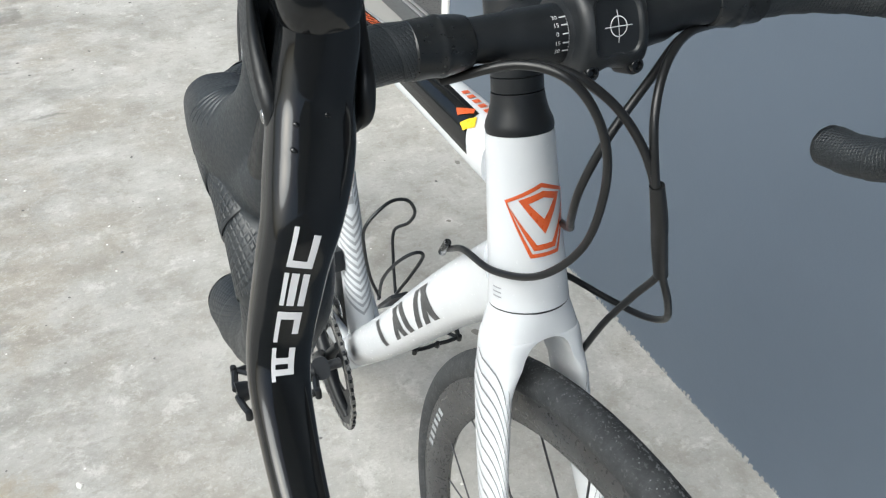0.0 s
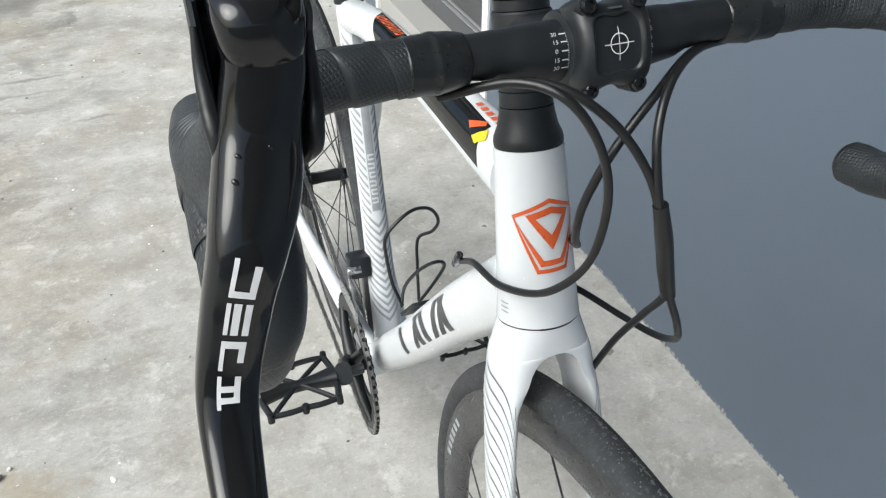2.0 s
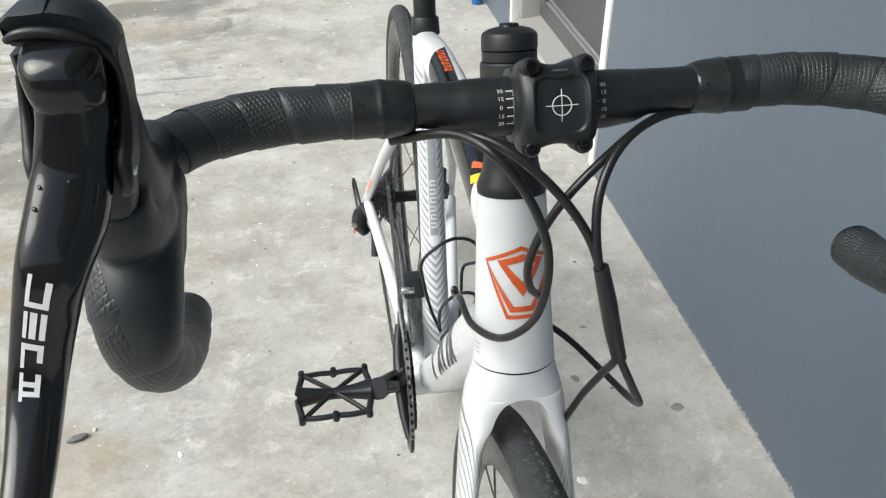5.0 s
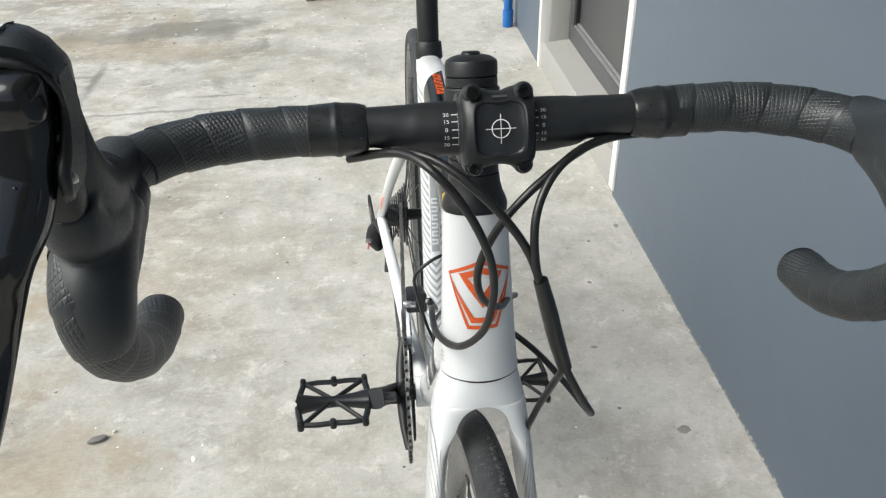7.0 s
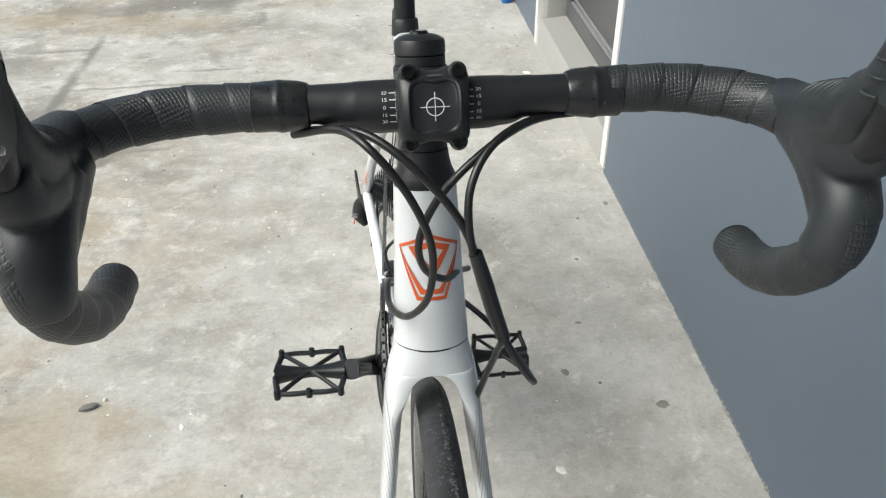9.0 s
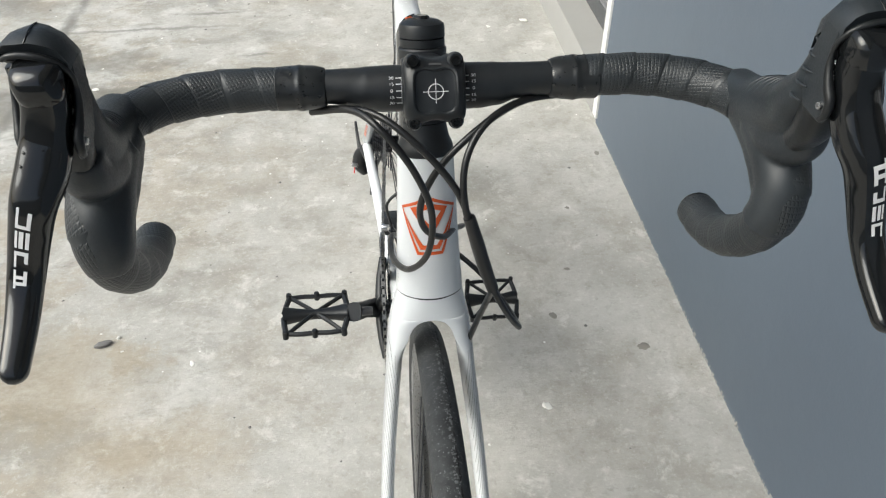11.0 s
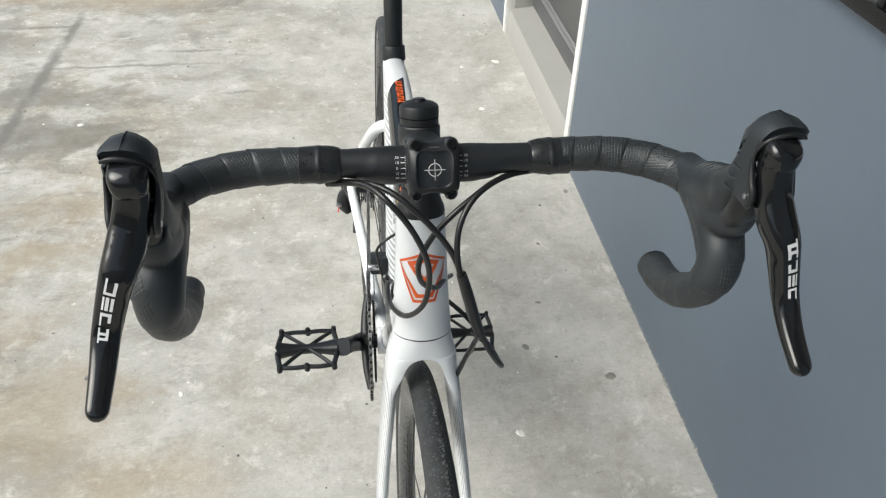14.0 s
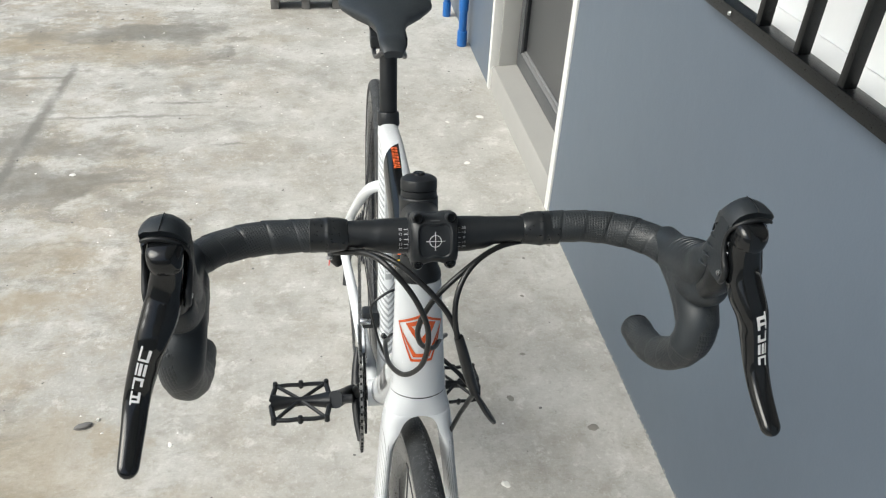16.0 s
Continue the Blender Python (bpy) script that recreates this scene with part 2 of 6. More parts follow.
    patchy = ramp(n, l, mid, 0.36, 0.60, (1, 1, 1), (0.62, 0.62, 0.62))
    c = mix(n, l, mix(n, l, 1.0, damp, patchy, "MULTIPLY"), c, (0.168, 0.157, 0.132))
    # smeared dirt out in the open yard
    mps = n.new("ShaderNodeMapping")
    mps.inputs["Scale"].default_value = (5.5, 13.0, 1.0)
    l.new(co, mps.inputs[0])
    smear = ramp(n, l, noise_tex(n, l, mps.outputs[0], 1.0, 12, 0.70, 0.3), 0.56, 0.66, (0, 0, 0), (0.55, 0.55, 0.55))
    c = mix(n, l, mix(n, l, 1.0, smear, side.outputs[0], "MULTIPLY"), c, (0.20, 0.185, 0.155))
    cracks = stains(((-1.090, 2.48, 0.016, 0.16, 0.7), (-1.101, 2.12, 0.022, 0.24, 0.75), (-1.113, 1.74, 0.018, 0.22, 0.75), (-0.85, 2.16, 0.27, 0.010, 0.6), (-0.61, 2.27, 0.085, 0.008, 0.65), (-1.2, 2.52, 0.12, 0.012, 0.6), (-0.72, 1.70, 0.05, 0.008, 0.5), (-0.42, 1.93, 0.05, 0.007, 0.55), (-0.62, 2.38, 0.022, 0.05, 0.45)), rough_edge, 0.5)
    c = mix(n, l, cracks, c, (0.15, 0.145, 0.13))
    l.new(c, b.inputs["Base Color"])
    l.new(ramp(n, l, damp, 0.0, 1.0, (0.82, 0.82, 0.82), (0.55, 0.55, 0.55)), b.inputs["Roughness"])
    # brushed trowel marks
    mpt = n.new("ShaderNodeMapping")
    mpt.inputs["Scale"].default_value, mpt.inputs["Rotation"].default_value = (22.0, 150.0, 1.0), (0, 0, 0.7)
    l.new(co, mpt.inputs[0])
    bump(n, l, b, noise_tex(n, l, mpt.outputs[0], 1.0, 4, 0.6), 0.22, 0.002)
    bump(n, l, b, fine, 0.4, 0.004)
    bump(n, l, b, grit, 0.3, 0.001)
    return m


def wall_material(name, c, rough, var):
    m, n, l, b = mat_base(name, rough)
    co = n.new("ShaderNodeTexCoord").outputs["Object"]
    big = noise_tex(n, l, co, 1.3, 5, 0.6)
    mid = noise_tex(n, l, co, 9.0, 6, 0.6)
    fine = noise_tex(n, l, co, 240, 5, 0.6)
    k = ramp(n, l, big, 0.3, 0.7, tuple(v * (1 - var) for v in c), tuple(v * (1 + var) for v in c))
    k = mix(n, l, ramp(n, l, mid, 0.5, 0.8, (0, 0, 0), (0.25, 0.25, 0.25)), k, tuple(v * 0.88 for v in c))
    l.new(k, b.inputs["Base Color"])
    bump(n, l, b, mid, 0.12, 0.01)
    bump(n, l, b, fine, 0.2, 0.0006)
    return m


CONCRETE = concrete_material()
WALL_GREY = wall_material("grey_wall_paint", (0.102, 0.128, 0.166), 0.42, 0.05)
TRIM_WHITE = wall_material("white_trim_paint", (0.76, 0.76, 0.74), 0.5, 0.03)
JAMB = wall_material("pale_jamb_render", (0.40, 0.40, 0.385), 0.7, 0.05)
SILL = wall_material("concrete_sill", (0.32, 0.315, 0.30), 0.8, 0.08)
DOOR_GREY = paint("grey_aluminium_door", (0.075, 0.079, 0.084), 0.35, 0.08, 6)
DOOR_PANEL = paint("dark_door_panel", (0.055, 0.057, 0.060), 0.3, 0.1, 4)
BEAD = paint("pale_door_bead", (0.24, 0.24, 0.245), 0.4, 0.06, 20)
GRILLE = paint("black_steel_grille", (0.005, 0.0058, 0.0065), 0.32, 0.25, 30, spec=0.3, fine=500, relief=0.0002)
WINDOW_WHITE = wall_material("white_window_reveal", (0.70, 0.715, 0.73), 0.6, 0.02)
PIPE_BLUE = paint("blue_pvc_pipe", (0.02, 0.13, 0.42), 0.35, 0.1, 20)
PIPE_RED = paint("red_valve", (0.35, 0.03, 0.03), 0.4, 0.1, 20)
STONE = wall_material("grey_pebble", (0.16, 0.155, 0.15), 0.8, 0.25)
DIRT = wall_material("grey_dirt", (0.23, 0.22, 0.195), 0.9, 0.3)
CHIP = wall_material("pale_paint_chip", (0.75, 0.74, 0.70), 0.7, 0.1)


# ---- mesh helpers ----
def part(name, bm, material, parent=None, label="", sharp=38.0):
    """Links a bmesh as one mesh object under a thing or a part."""
    bmesh.ops.recalc_face_normals(bm, faces=bm.faces)
    limit = radians(sharp)
    for f in bm.faces:
        f.smooth = True
    for e in bm.edges:
        e.smooth = not (len(e.link_faces) == 2 and e.calc_face_angle(0) > limit)
    me = bpy.data.meshes.new(name)
    bm.to_mesh(me)
    bm.free()
    me.materials.append(material)
    ob = new(name, me)
    if parent is not None:
        ob.parent = parent
    if label:
        ob["label"] = label
    return ob


def add_rings(bm, rings, close=False, caps=True):
    """Skins rows of points, each row a closed loop."""
    vs = [[bm.verts.new(p) for p in r] for r in rings]
    k = len(vs[0])
    pairs = list(zip(vs, vs[1:])) + ([(vs[-1], vs[0])] if close else [])
    for a, b in pairs:
        for i in range(k):
            bm.faces.new((a[i], a[(i + 1) % k], b[(i + 1) % k], b[i]))
    if caps and not close:
        bm.faces.new(vs[0])
        bm.faces.new(vs[-1])
    return vs


def spline(pts, n):
    """n + 1 points along a smooth curve through pts, even in arc length."""
    p = [Vector(q) for q in pts]
    p = [2 * p[0] - p[1]] + p + [2 * p[-1] - p[-2]]
    fine = []
    for i in range(1, len(p) - 2):
        for k in range(24):
            t = k / 24
            a, b, c, d = p[i - 1], p[i], p[i + 1], p[i + 2]
            fine.append(0.5 * (2 * b + (c - a) * t + (2 * a - 5 * b + 4 * c - d) * t * t + (3 * b - a - 3 * c + d) * t ** 3))
    fine.append(p[-2])
    acc = [0.0]
    for a, b in zip(fine, fine[1:]):
        acc.append(acc[-1] + (b - a).length)
    out, j = [], 0
    for i in range(n + 1):
        s = acc[-1] * i / n
        while j < len(acc) - 2 and acc[j + 1] < s:
            j += 1
        h = acc[j + 1] - acc[j]
        out.append(fine[j].lerp(fine[j + 1], (s - acc[j]) / h if h > 1e-9 else 0))
    return out


def lerp_list(vals, t):
    """The value at t in 0..1 on a list of evenly spaced values, smoothed."""
    x = t * (len(vals) - 1)
    i = min(int(x), len(vals) - 2)
    return vals[i] + (vals[i + 1] - vals[i]) * (x - i)


def frames(path, side=Vector((1, 0, 0))):
    """Tangent, side and up at each point, carried along without twist."""
    out, s = [], Vector(side)
    for i, p in enumerate(path):
        t = (path[min(i + 1, len(path) - 1)] - path[max(i - 1, 0)]).normalized()
        s = (s - t * s.dot(t)).normalized()
        out.append((t, s, t.cross(s)))
    return out


class Skin:
    """A swept body: rings along a path, which can be asked for places on its surface."""

    def __init__(self, path, wide, high, segs=24, side=Vector((1, 0, 0)), power=2.0):
        n = len(path) - 1
        self.rings, self.centres = [], path
        for i, (p, (t, s, u)) in enumerate(zip(path, frames(path, side))):
            w = wide(i / n) if callable(wide) else lerp_list(wide, i / n)
            h = high(i / n) if callable(high) else lerp_list(high, i / n)
            ring = []
            for k in range(segs):
                a = 2 * math.pi * k / segs
                c, d = math.cos(a), math.sin(a)
                c = math.copysign(abs(c) ** (2 / power), c)
                d = math.copysign(abs(d) ** (2 / power), d)
                ring.append(p + s * (w * c) + u * (h * d))
            self.rings.append(ring)

    def fill(self, bm, caps=True):
        return add_rings(bm, self.rings, False, caps)

    def at(self, u, v, lift=0.0):
        """u: 0..1 along; v: turns round from the side axis."""
        def ev(u, v):
            x = min(max(u, 0), 1) * (len(self.rings) - 1)
            i = min(int(x), len(self.rings) - 2)
            k = len(self.rings[0])
            y = (v % 1.0) * k
            j = int(y) % k
            a = self.rings[i][j].lerp(self.rings[i][(j + 1) % k], y - int(y))
            b = self.rings[i + 1][j].lerp(self.rings[i + 1][(j + 1) % k], y - int(y))
            return a.lerp(b, x - i)
        p = ev(u, v)
        if lift:
            x = min(max(u, 0), 1) * (len(self.rings) - 1)
            i = min(int(x), len(self.rings) - 2)
            c = self.centres[i].lerp(self.centres[i + 1], x - i)
            du, dv = ev(u + 0.01, v) - ev(u - 0.01, v), ev(u, v + 0.01) - ev(u, v - 0.01)
            nrm = du.cross(dv)
            if nrm.length < 1e-12:
                nrm = p - c
            nrm.normalize()
            if nrm.dot(p - c) < 0:
                nrm = -nrm
            p = p + nrm * lift
        return p

    def patch(self, bm, corners, lift=0.0003, nu=6, nv=6):
        """A decal: the quad of four (u, v) corners laid on the surface."""
        (a, b, c, d) = [Vector((q[0], q[1], 0)) for q in corners]
        g = []
        for i in range(nu + 1):
            row = []
            for j in range(nv + 1):
                q = a.lerp(b, i / nu).lerp(d.lerp(c, i / nu), j / nv)
                row.append(bm.verts.new(self.at(q.x, q.y, lift)))
            g.append(row)
        for i in range(nu):
            for j in range(nv):
                bm.faces.new((g[i][j], g[i + 1][j], g[i + 1][j + 1], g[i][j + 1]))


def tube(bm, pts, r, n=40, segs=12, side=Vector((1, 0.01, 0.02)), caps=True):
    sk = Skin(spline(pts, n), r if callable(r) or isinstance(r, (list, tuple)) else [r, r], r if callable(r) or isinstance(r, (list, tuple)) else [r, r], segs, side)
    sk.fill(bm, caps)
    return sk


def rod(bm, a, b, r0, r1=None, segs=20, bevel=0.0):
    """A round bar from a to b with softened ends."""
    a, b, r1 = Vector(a), Vector(b), r0 if r1 is None else r1
    t = (b - a).normalized()
    s = t.orthogonal().normalized()
    u = t.cross(s)
    length = (b - a).length
    rows = [(0, r0), (length, r1)]
    if bevel:
        rows = [(0, r0 - bevel), (bevel * 0.3, r0 - bevel * 0.3), (bevel, r0), (length - bevel, r1), (length - bevel * 0.3, r1 - bevel * 0.3), (length, r1 - bevel)]
    add_rings(bm, [[a + t * d + (s * math.cos(2 * math.pi * k / segs) + u * math.sin(2 * math.pi * k / segs)) * r for k in range(segs)] for d, r in rows])


def block(bm, m, sx, sy, sz, bevel=0.0, segs=2):
    """A box of the given sizes at the pose m, with rounded edges."""
    vs = bmesh.ops.create_cube(bm, size=1.0, matrix=m @ Matrix.Diagonal((sx, sy, sz, 1)))["verts"]
    if bevel:
        es = list({e for v in vs for e in v.link_edges})
        bmesh.ops.bevel(bm, geom=es, offset=bevel, segments=segs, affect="EDGES", profile=0.6)


def ring_body(bm, centre, axis, profile, segs=96):
    """A body turned about an axis: profile rows of (offset along the axis, radius), a closed loop."""
    axis = Vector(axis).normalized()
    s = axis.orthogonal().normalized()
    u = axis.cross(s)
    c = Vector(centre)
    rings = []
    for k in range(segs):
        a = 2 * math.pi * k / segs
        d = s * math.cos(a) + u * math.sin(a)
        rings.append([c + axis * o + d * r for o, r in profile])
    add_rings(bm, rings, close=True)


def slab(bm, outline, m, thick):
    """A plate: an outline of (x, y) at the pose m, from z 0 up to thick."""
    lo = [bm.verts.new(m @ Vector((x, y, 0))) for x, y in outline]
    hi = [bm.verts.new(m @ Vector((x, y, thick))) for x, y in outline]
    bm.faces.new(lo[::-1])
    bm.faces.new(hi)
    for i in range(len(lo)):
        j = (i + 1) % len(lo)
        bm.faces.new((lo[i], lo[j], hi[j], hi[i]))


def basis(o, x, y):
    """The pose with its origin at o and the given x and (nearly) y directions."""
    x = Vector(x).normalized()
    z = x.cross(Vector(y)).normalized()
    y = z.cross(x)
    return Matrix(((x.x, y.x, z.x, o[0]), (x.y, y.y, z.y, o[1]), (x.z, y.z, z.z, o[2]), (0, 0, 0, 1)))


def thing(name, label, category, at=(0, 0, 0)):
    ob = new(name)
    ob.location = at
    return tagged(ob, label, category)


# ---- setting ----
WALL_X, OPEN_A, OPEN_B = 0.577, 1.398, 2.365


def structure(name, bm, material, label, parent=None):
    ob = part(name, bm, material, parent, label)
    if parent is None:
        tagged(ob, label, name.split("_")[0], kind="structure")
    return ob


def box_between(bm, a, b, bevel=0.0):
    a, b = Vector(a), Vector(b)
    c, d = (a + b) / 2, b - a
    block(bm, Matrix.Translation(c), abs(d.x), abs(d.y), abs(d.z), bevel)


bm = bmesh.new()
bmesh.ops.create_grid(bm, x_segments=8, y_segments=8, size=400)
structure("ground", bm, CONCRETE, "stained pale grey concrete yard with damp patches")

bm = bmesh.new()
# wall with the window opening, then the far piece past the door
WIN_A, WIN_B, WIN_LO, WIN_HI = -0.62, 0.690, 0.903, 2.05
box_between(bm, (WALL_X, -6, -0.05), (WALL_X + 0.2, OPEN_A, WIN_LO))
box_between(bm, (WALL_X, -6, WIN_LO), (WALL_X + 0.2, WIN_A, WIN_HI))
box_between(bm, (WALL_X, WIN_B, WIN_LO), (WALL_X + 0.2, OPEN_A, WIN_HI))
# upper wall is unseen; it and the next pieces reach 6.4 to block sky
box_between(bm, (WALL_X, -6, WIN_HI), (WALL_X + 0.2, OPEN_A, 6.4))
bmesh.ops.remove_doubles(bm, verts=bm.verts, dist=1e-5)
wall = structure("wall_east", bm, WALL_GREY, "smooth blue-grey painted outside wall")
bm = bmesh.new()
box_between(bm, (WALL_X, OPEN_B, -0.05), (WALL_X + 0.2, 9.0, 6.4))
structure("wall_east_far", bm, WALL_GREY, "blue-grey painted wall past the doorway")
bm = bmesh.new()
box_between(bm, (WALL_X, OPEN_A, 2.15), (WALL_X + 0.2, OPEN_B, 6.4))
structure("wall_lintel", bm, WALL_GREY, "blue-grey painted wall over the doorway")
# solid backing; the room's lack of light is put into its dark colour
bm = bmesh.new()
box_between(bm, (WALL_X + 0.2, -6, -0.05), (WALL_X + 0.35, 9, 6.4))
structure("wall_inner", bm, DOOR_PANEL, "dark backing slab standing in for the unlit room")

# unseen overhang, added to keep sky light off the wall and doorway
bm = bmesh.new()
box_between(bm, (WALL_X - 0.95, -6, 2.60), (WALL_X - 0.002, 9, 2.72))
structure("eave", bm, JAMB, "unseen pale slab added over the wall to block sky light")
# invented wall behind the camera, hides the low sky from glossy parts
bm = bmesh.new()
box_between(bm, (-9.0, -4.2, -0.05), (WALL_X, -4.0, 1.9))
structure("wall_south", bm, JAMB, "unseen plain wall added to block low sky from reflections")
# casing and jambs of the doorway
for y0, y1, nm in ((OPEN_A - 0.010, OPEN_A + 0.026, "trim_near"), (OPEN_B - 0.03, OPEN_B + 0.002, "trim_far")):
    bm = bmesh.new()
    box_between(bm, (WALL_X - 0.006, y0, 0.018 if nm == "trim_near" else 0.0), (WALL_X + 0.03, y1, 2.16), 0.003)
    structure(nm, bm, TRIM_WHITE, "white painted edge trim of the doorway")
bm = bmesh.new()
box_between(bm, (WALL_X + 0.03, OPEN_B - 0.035, 0.06), (WALL_X + 0.125, OPEN_B - 0.003, 2.15), 0.002)
structure("jamb_far", bm, JAMB, "pale rendered door jamb")
bm = bmesh.new()
box_between(bm, (WALL_X + 0.03, OPEN_A + 0.003, 0.06), (WALL_X + 0.125, OPEN_A + 0.024, 2.15), 0.002)
structure("jamb_near", bm, JAMB, "pale rendered door jamb")
bm = bmesh.new()
prof = [(WALL_X + 0.003, -0.02), (WALL_X + 0.004, 0.088), (WALL_X + 0.010, 0.098), (WALL_X + 0.125, 0.108), (WALL_X + 0.125, -0.02)]
add_rings(bm, [[Vector((x, y, z)) for x, z in prof] for y in (OPEN_A + 0.001, OPEN_B - 0.004)])
structure("door_sill", bm, SILL, "raised concrete door sill")

# the door: grey metal leaf with a darker panel held by a pale bead
DX = WALL_X + 0.098
bm = bmesh.new()
box_between(bm, (DX, OPEN_A + 0.03, 0.112), (DX + 0.045, OPEN_B - 0.04, 0.172), 0.002)
box_between(bm, (DX, OPEN_A + 0.03, 0.1725), (DX + 0.045, OPEN_A + 0.10, 2.12), 0.002)
box_between(bm, (DX, OPEN_B - 0.095, 0.1725), (DX + 0.045, OPEN_B - 0.04, 2.12), 0.002)
door = structure("door_1", bm, DOOR_GREY, "closed grey aluminium door with a dark panel")
bm = bmesh.new()
box_between(bm, (DX + 0.018, OPEN_A + 0.1, 0.172), (DX + 0.03, OPEN_B - 0.095, 2.12))
part("panel", bm, DOOR_PANEL, door, "dark glossy panel")
for k, (z0, off) in enumerate(((0.1735, 0.002), (0.1845, 0.010))):
    bm = bmesh.new()
    box_between(bm, (DX + off, OPEN_A + 0.1005, z0), (DX + off + 0.012, OPEN_B - 0.0955 - 0.012 * k, z0 + 0.005), 0.001)
    part("bead", bm, BEAD, door, "pale bead")
bm = bmesh.new()
box_between(bm, (DX + 0.004, OPEN_B - 0.112, 0.19), (DX + 0.017, OPEN_B - 0.0955, 2.12), 0.001)
part("gasket", bm, BLACK_MATT, door, "black seal")

# the window: white reveal and ledge behind a black steel grille
bm = bmesh.new()
box_between(bm, (WALL_X + 0.006, WIN_A, WIN_LO - 0.02), (WALL_X + 0.199, WIN_B, WIN_LO + 0.004))
box_between(bm, (WALL_X + 0.085, WIN_A + 0.002, WIN_LO + 0.0045), (WALL_X + 0.198, WIN_B - 0.002, WIN_LO + 0.085), 0.004)
win = structure("window_1", bm, WINDOW_WHITE, "white window ledge behind a black steel grille")
# opaque pane: the dimness behind the glass is painted into its colour
bm = bmesh.new()
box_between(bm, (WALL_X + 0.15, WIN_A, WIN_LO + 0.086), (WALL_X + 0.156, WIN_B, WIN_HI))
part("pane", bm, DOOR_PANEL, win, "opaque dark pane standing in for glass before an unlit room")

grille = thing("window_grille", "black painted steel window grille with square bars", "grille", (WALL_X, 0.0, WIN_LO))


def gpart(name, a, b, bev=0.0012, material=GRILLE, label=""):
    bm = bmesh.new()
    box_between(bm, a, b, bev)
    ob = part(name, bm, material, grille, label)
    ob.matrix_parent_inverse = Matrix.Translation((-WALL_X, 0, -WIN_LO))
    return ob


gpart("bottom_rail", (WALL_X - 0.022, WIN_A - 0.02, WIN_LO), (WALL_X + 0.006, WIN_B + 0.02, WIN_LO + 0.0205))
gpart("top_rail", (WALL_X - 0.022, WIN_A - 0.02, WIN_HI - 0.03), (WALL_X + 0.006, WIN_B + 0.02, WIN_HI))
for y in [0.520 - 0.1115 * k for k in range(10)] + [WIN_B + 0.004]:
    gpart("bar", (WALL_X - 0.020, y - 0.007, WIN_LO + 0.0210), (WALL_X - 0.001, y + 0.007, WIN_HI - 0.0305))
bm = bmesh.new()
rod(bm, (WALL_X - 0.0225, 0.600, 0.9135), (WALL_X - 0.026, 0.600, 0.9135), 0.0042, 0.003, 14, 0.0008)
ob = part("screw", bm, STEEL, grille, "bright screw head")
ob.matrix_parent_inverse = Matrix.Translation((-WALL_X, 0, -WIN_LO))

# blue pipes at the foot of the far wall
for (x, y), r, red in (((0.540, 2.81), 0.018, 0.42), ((0.528, 3.20), 0.016, 0.5)):
    p = thing("blue_water_pipe", "upright blue plastic water pipe by the wall", "pipe", (x, y, 0))
    for nm, z0, z1, rr, mt in (("pipe", -0.005, 1.2, r, PIPE_BLUE), ("elbow", 0.0, 0.07, r * 1.25, PIPE_BLUE), ("coupling", 0.16, 0.22, r * 1.2, PIPE_BLUE), ("valve", red * 0.62, red * 0.78, r * 1.3, PIPE_RED)):
        bm = bmesh.new()
        rod(bm, (0, 0, z0), (0, 0, z1), rr, rr, 20, 0.002)
        part(nm, bm, mt, p)

# low drain kerb at the yard's end
kerb = thing("drain_inlet", "dark concrete drain inlet with two openings", "drain", (-0.16, 3.36, 0))
bm = bmesh.new()
box_between(bm, (-0.16, -0.06, 0.045), (0.16, 0.07, 0.075), 0.006)
part("cover", bm, STONE, kerb)
for x in (-0.15, 0.0, 0.15):
    bm = bmesh.new()
    box_between(bm, (x - 0.02, -0.05, -0.01), (x + 0.02, 0.06, 0.0445), 0.004)
    part("pier", bm, STONE, kerb)

# ---- the bicycle ----
# side plane y, z: bottom bracket, seat clamp, axles and steering axis
BB, CLAMP = Vector((0, 0.450, 0.274)), Vector((0, 0.568, 0.757))
FRONT, REAR = Vector((0, -0.134, 0.348)), Vector((0, 0.850, 0.337))
STEER_O, STEER_D = Vector((0, 0.0451, 0.7038)), Vector((0, 0.287, 0.958)).normalized()
STEER_F = Vector((0, -0.958, 0.287)).normalized()
X = Vector((1, 0, 0))
BAR = Vector((0, 0.0265, 0.917))
STEM_N = Vector((0, -0.92, 0.39)).normalized()
STEM_U = Vector((0, 0.39, 0.92)).normalized()

bike = thing("road_bicycle", "white and black road bicycle with drop handlebar and orange badge", "bicycle", (0, 0.4, 0.0))
BIKE_INV = Matrix.Translation((0, -0.4, 0))
# the frame stands a little askew to the steered front
LEANT = Matrix.Translation((0, 0, 0.927)) @ Matrix.Rotation(radians(0.95), 4, "Y") @ Matrix.Translation((0, 0, -0.927))
TURNED = Matrix.Translation((0, 0.08, 0)) @ Matrix.Rotation(radians(-1.5), 4, "Z") @ Matrix.Translation((0, -0.08, 0))


def bpart(name, bm, material, parent=None, label="", turned=False, sharp=38.0, leant=True):
    if turned:
        bmesh.ops.transform(bm, matrix=TURNED, verts=bm.verts)
    if leant:
        bmesh.ops.transform(bm, matrix=LEANT, verts=bm.verts)
    ob = part(name, bm, material, parent or bike, label, sharp)
    if parent is None:
        ob.matrix_parent_inverse = BIKE_INV
    return ob


def steer(s, x=0.0, f=0.0):
    """A place by the steering axis: s up along it, x across, f ahead of it."""
    return STEER_O + STEER_D * s + X * x + STEER_F * f


def side_pt(x, y, z):
    return Vector((x, y, z))


# --- frame ---
HEAD_LEN = 0.1285
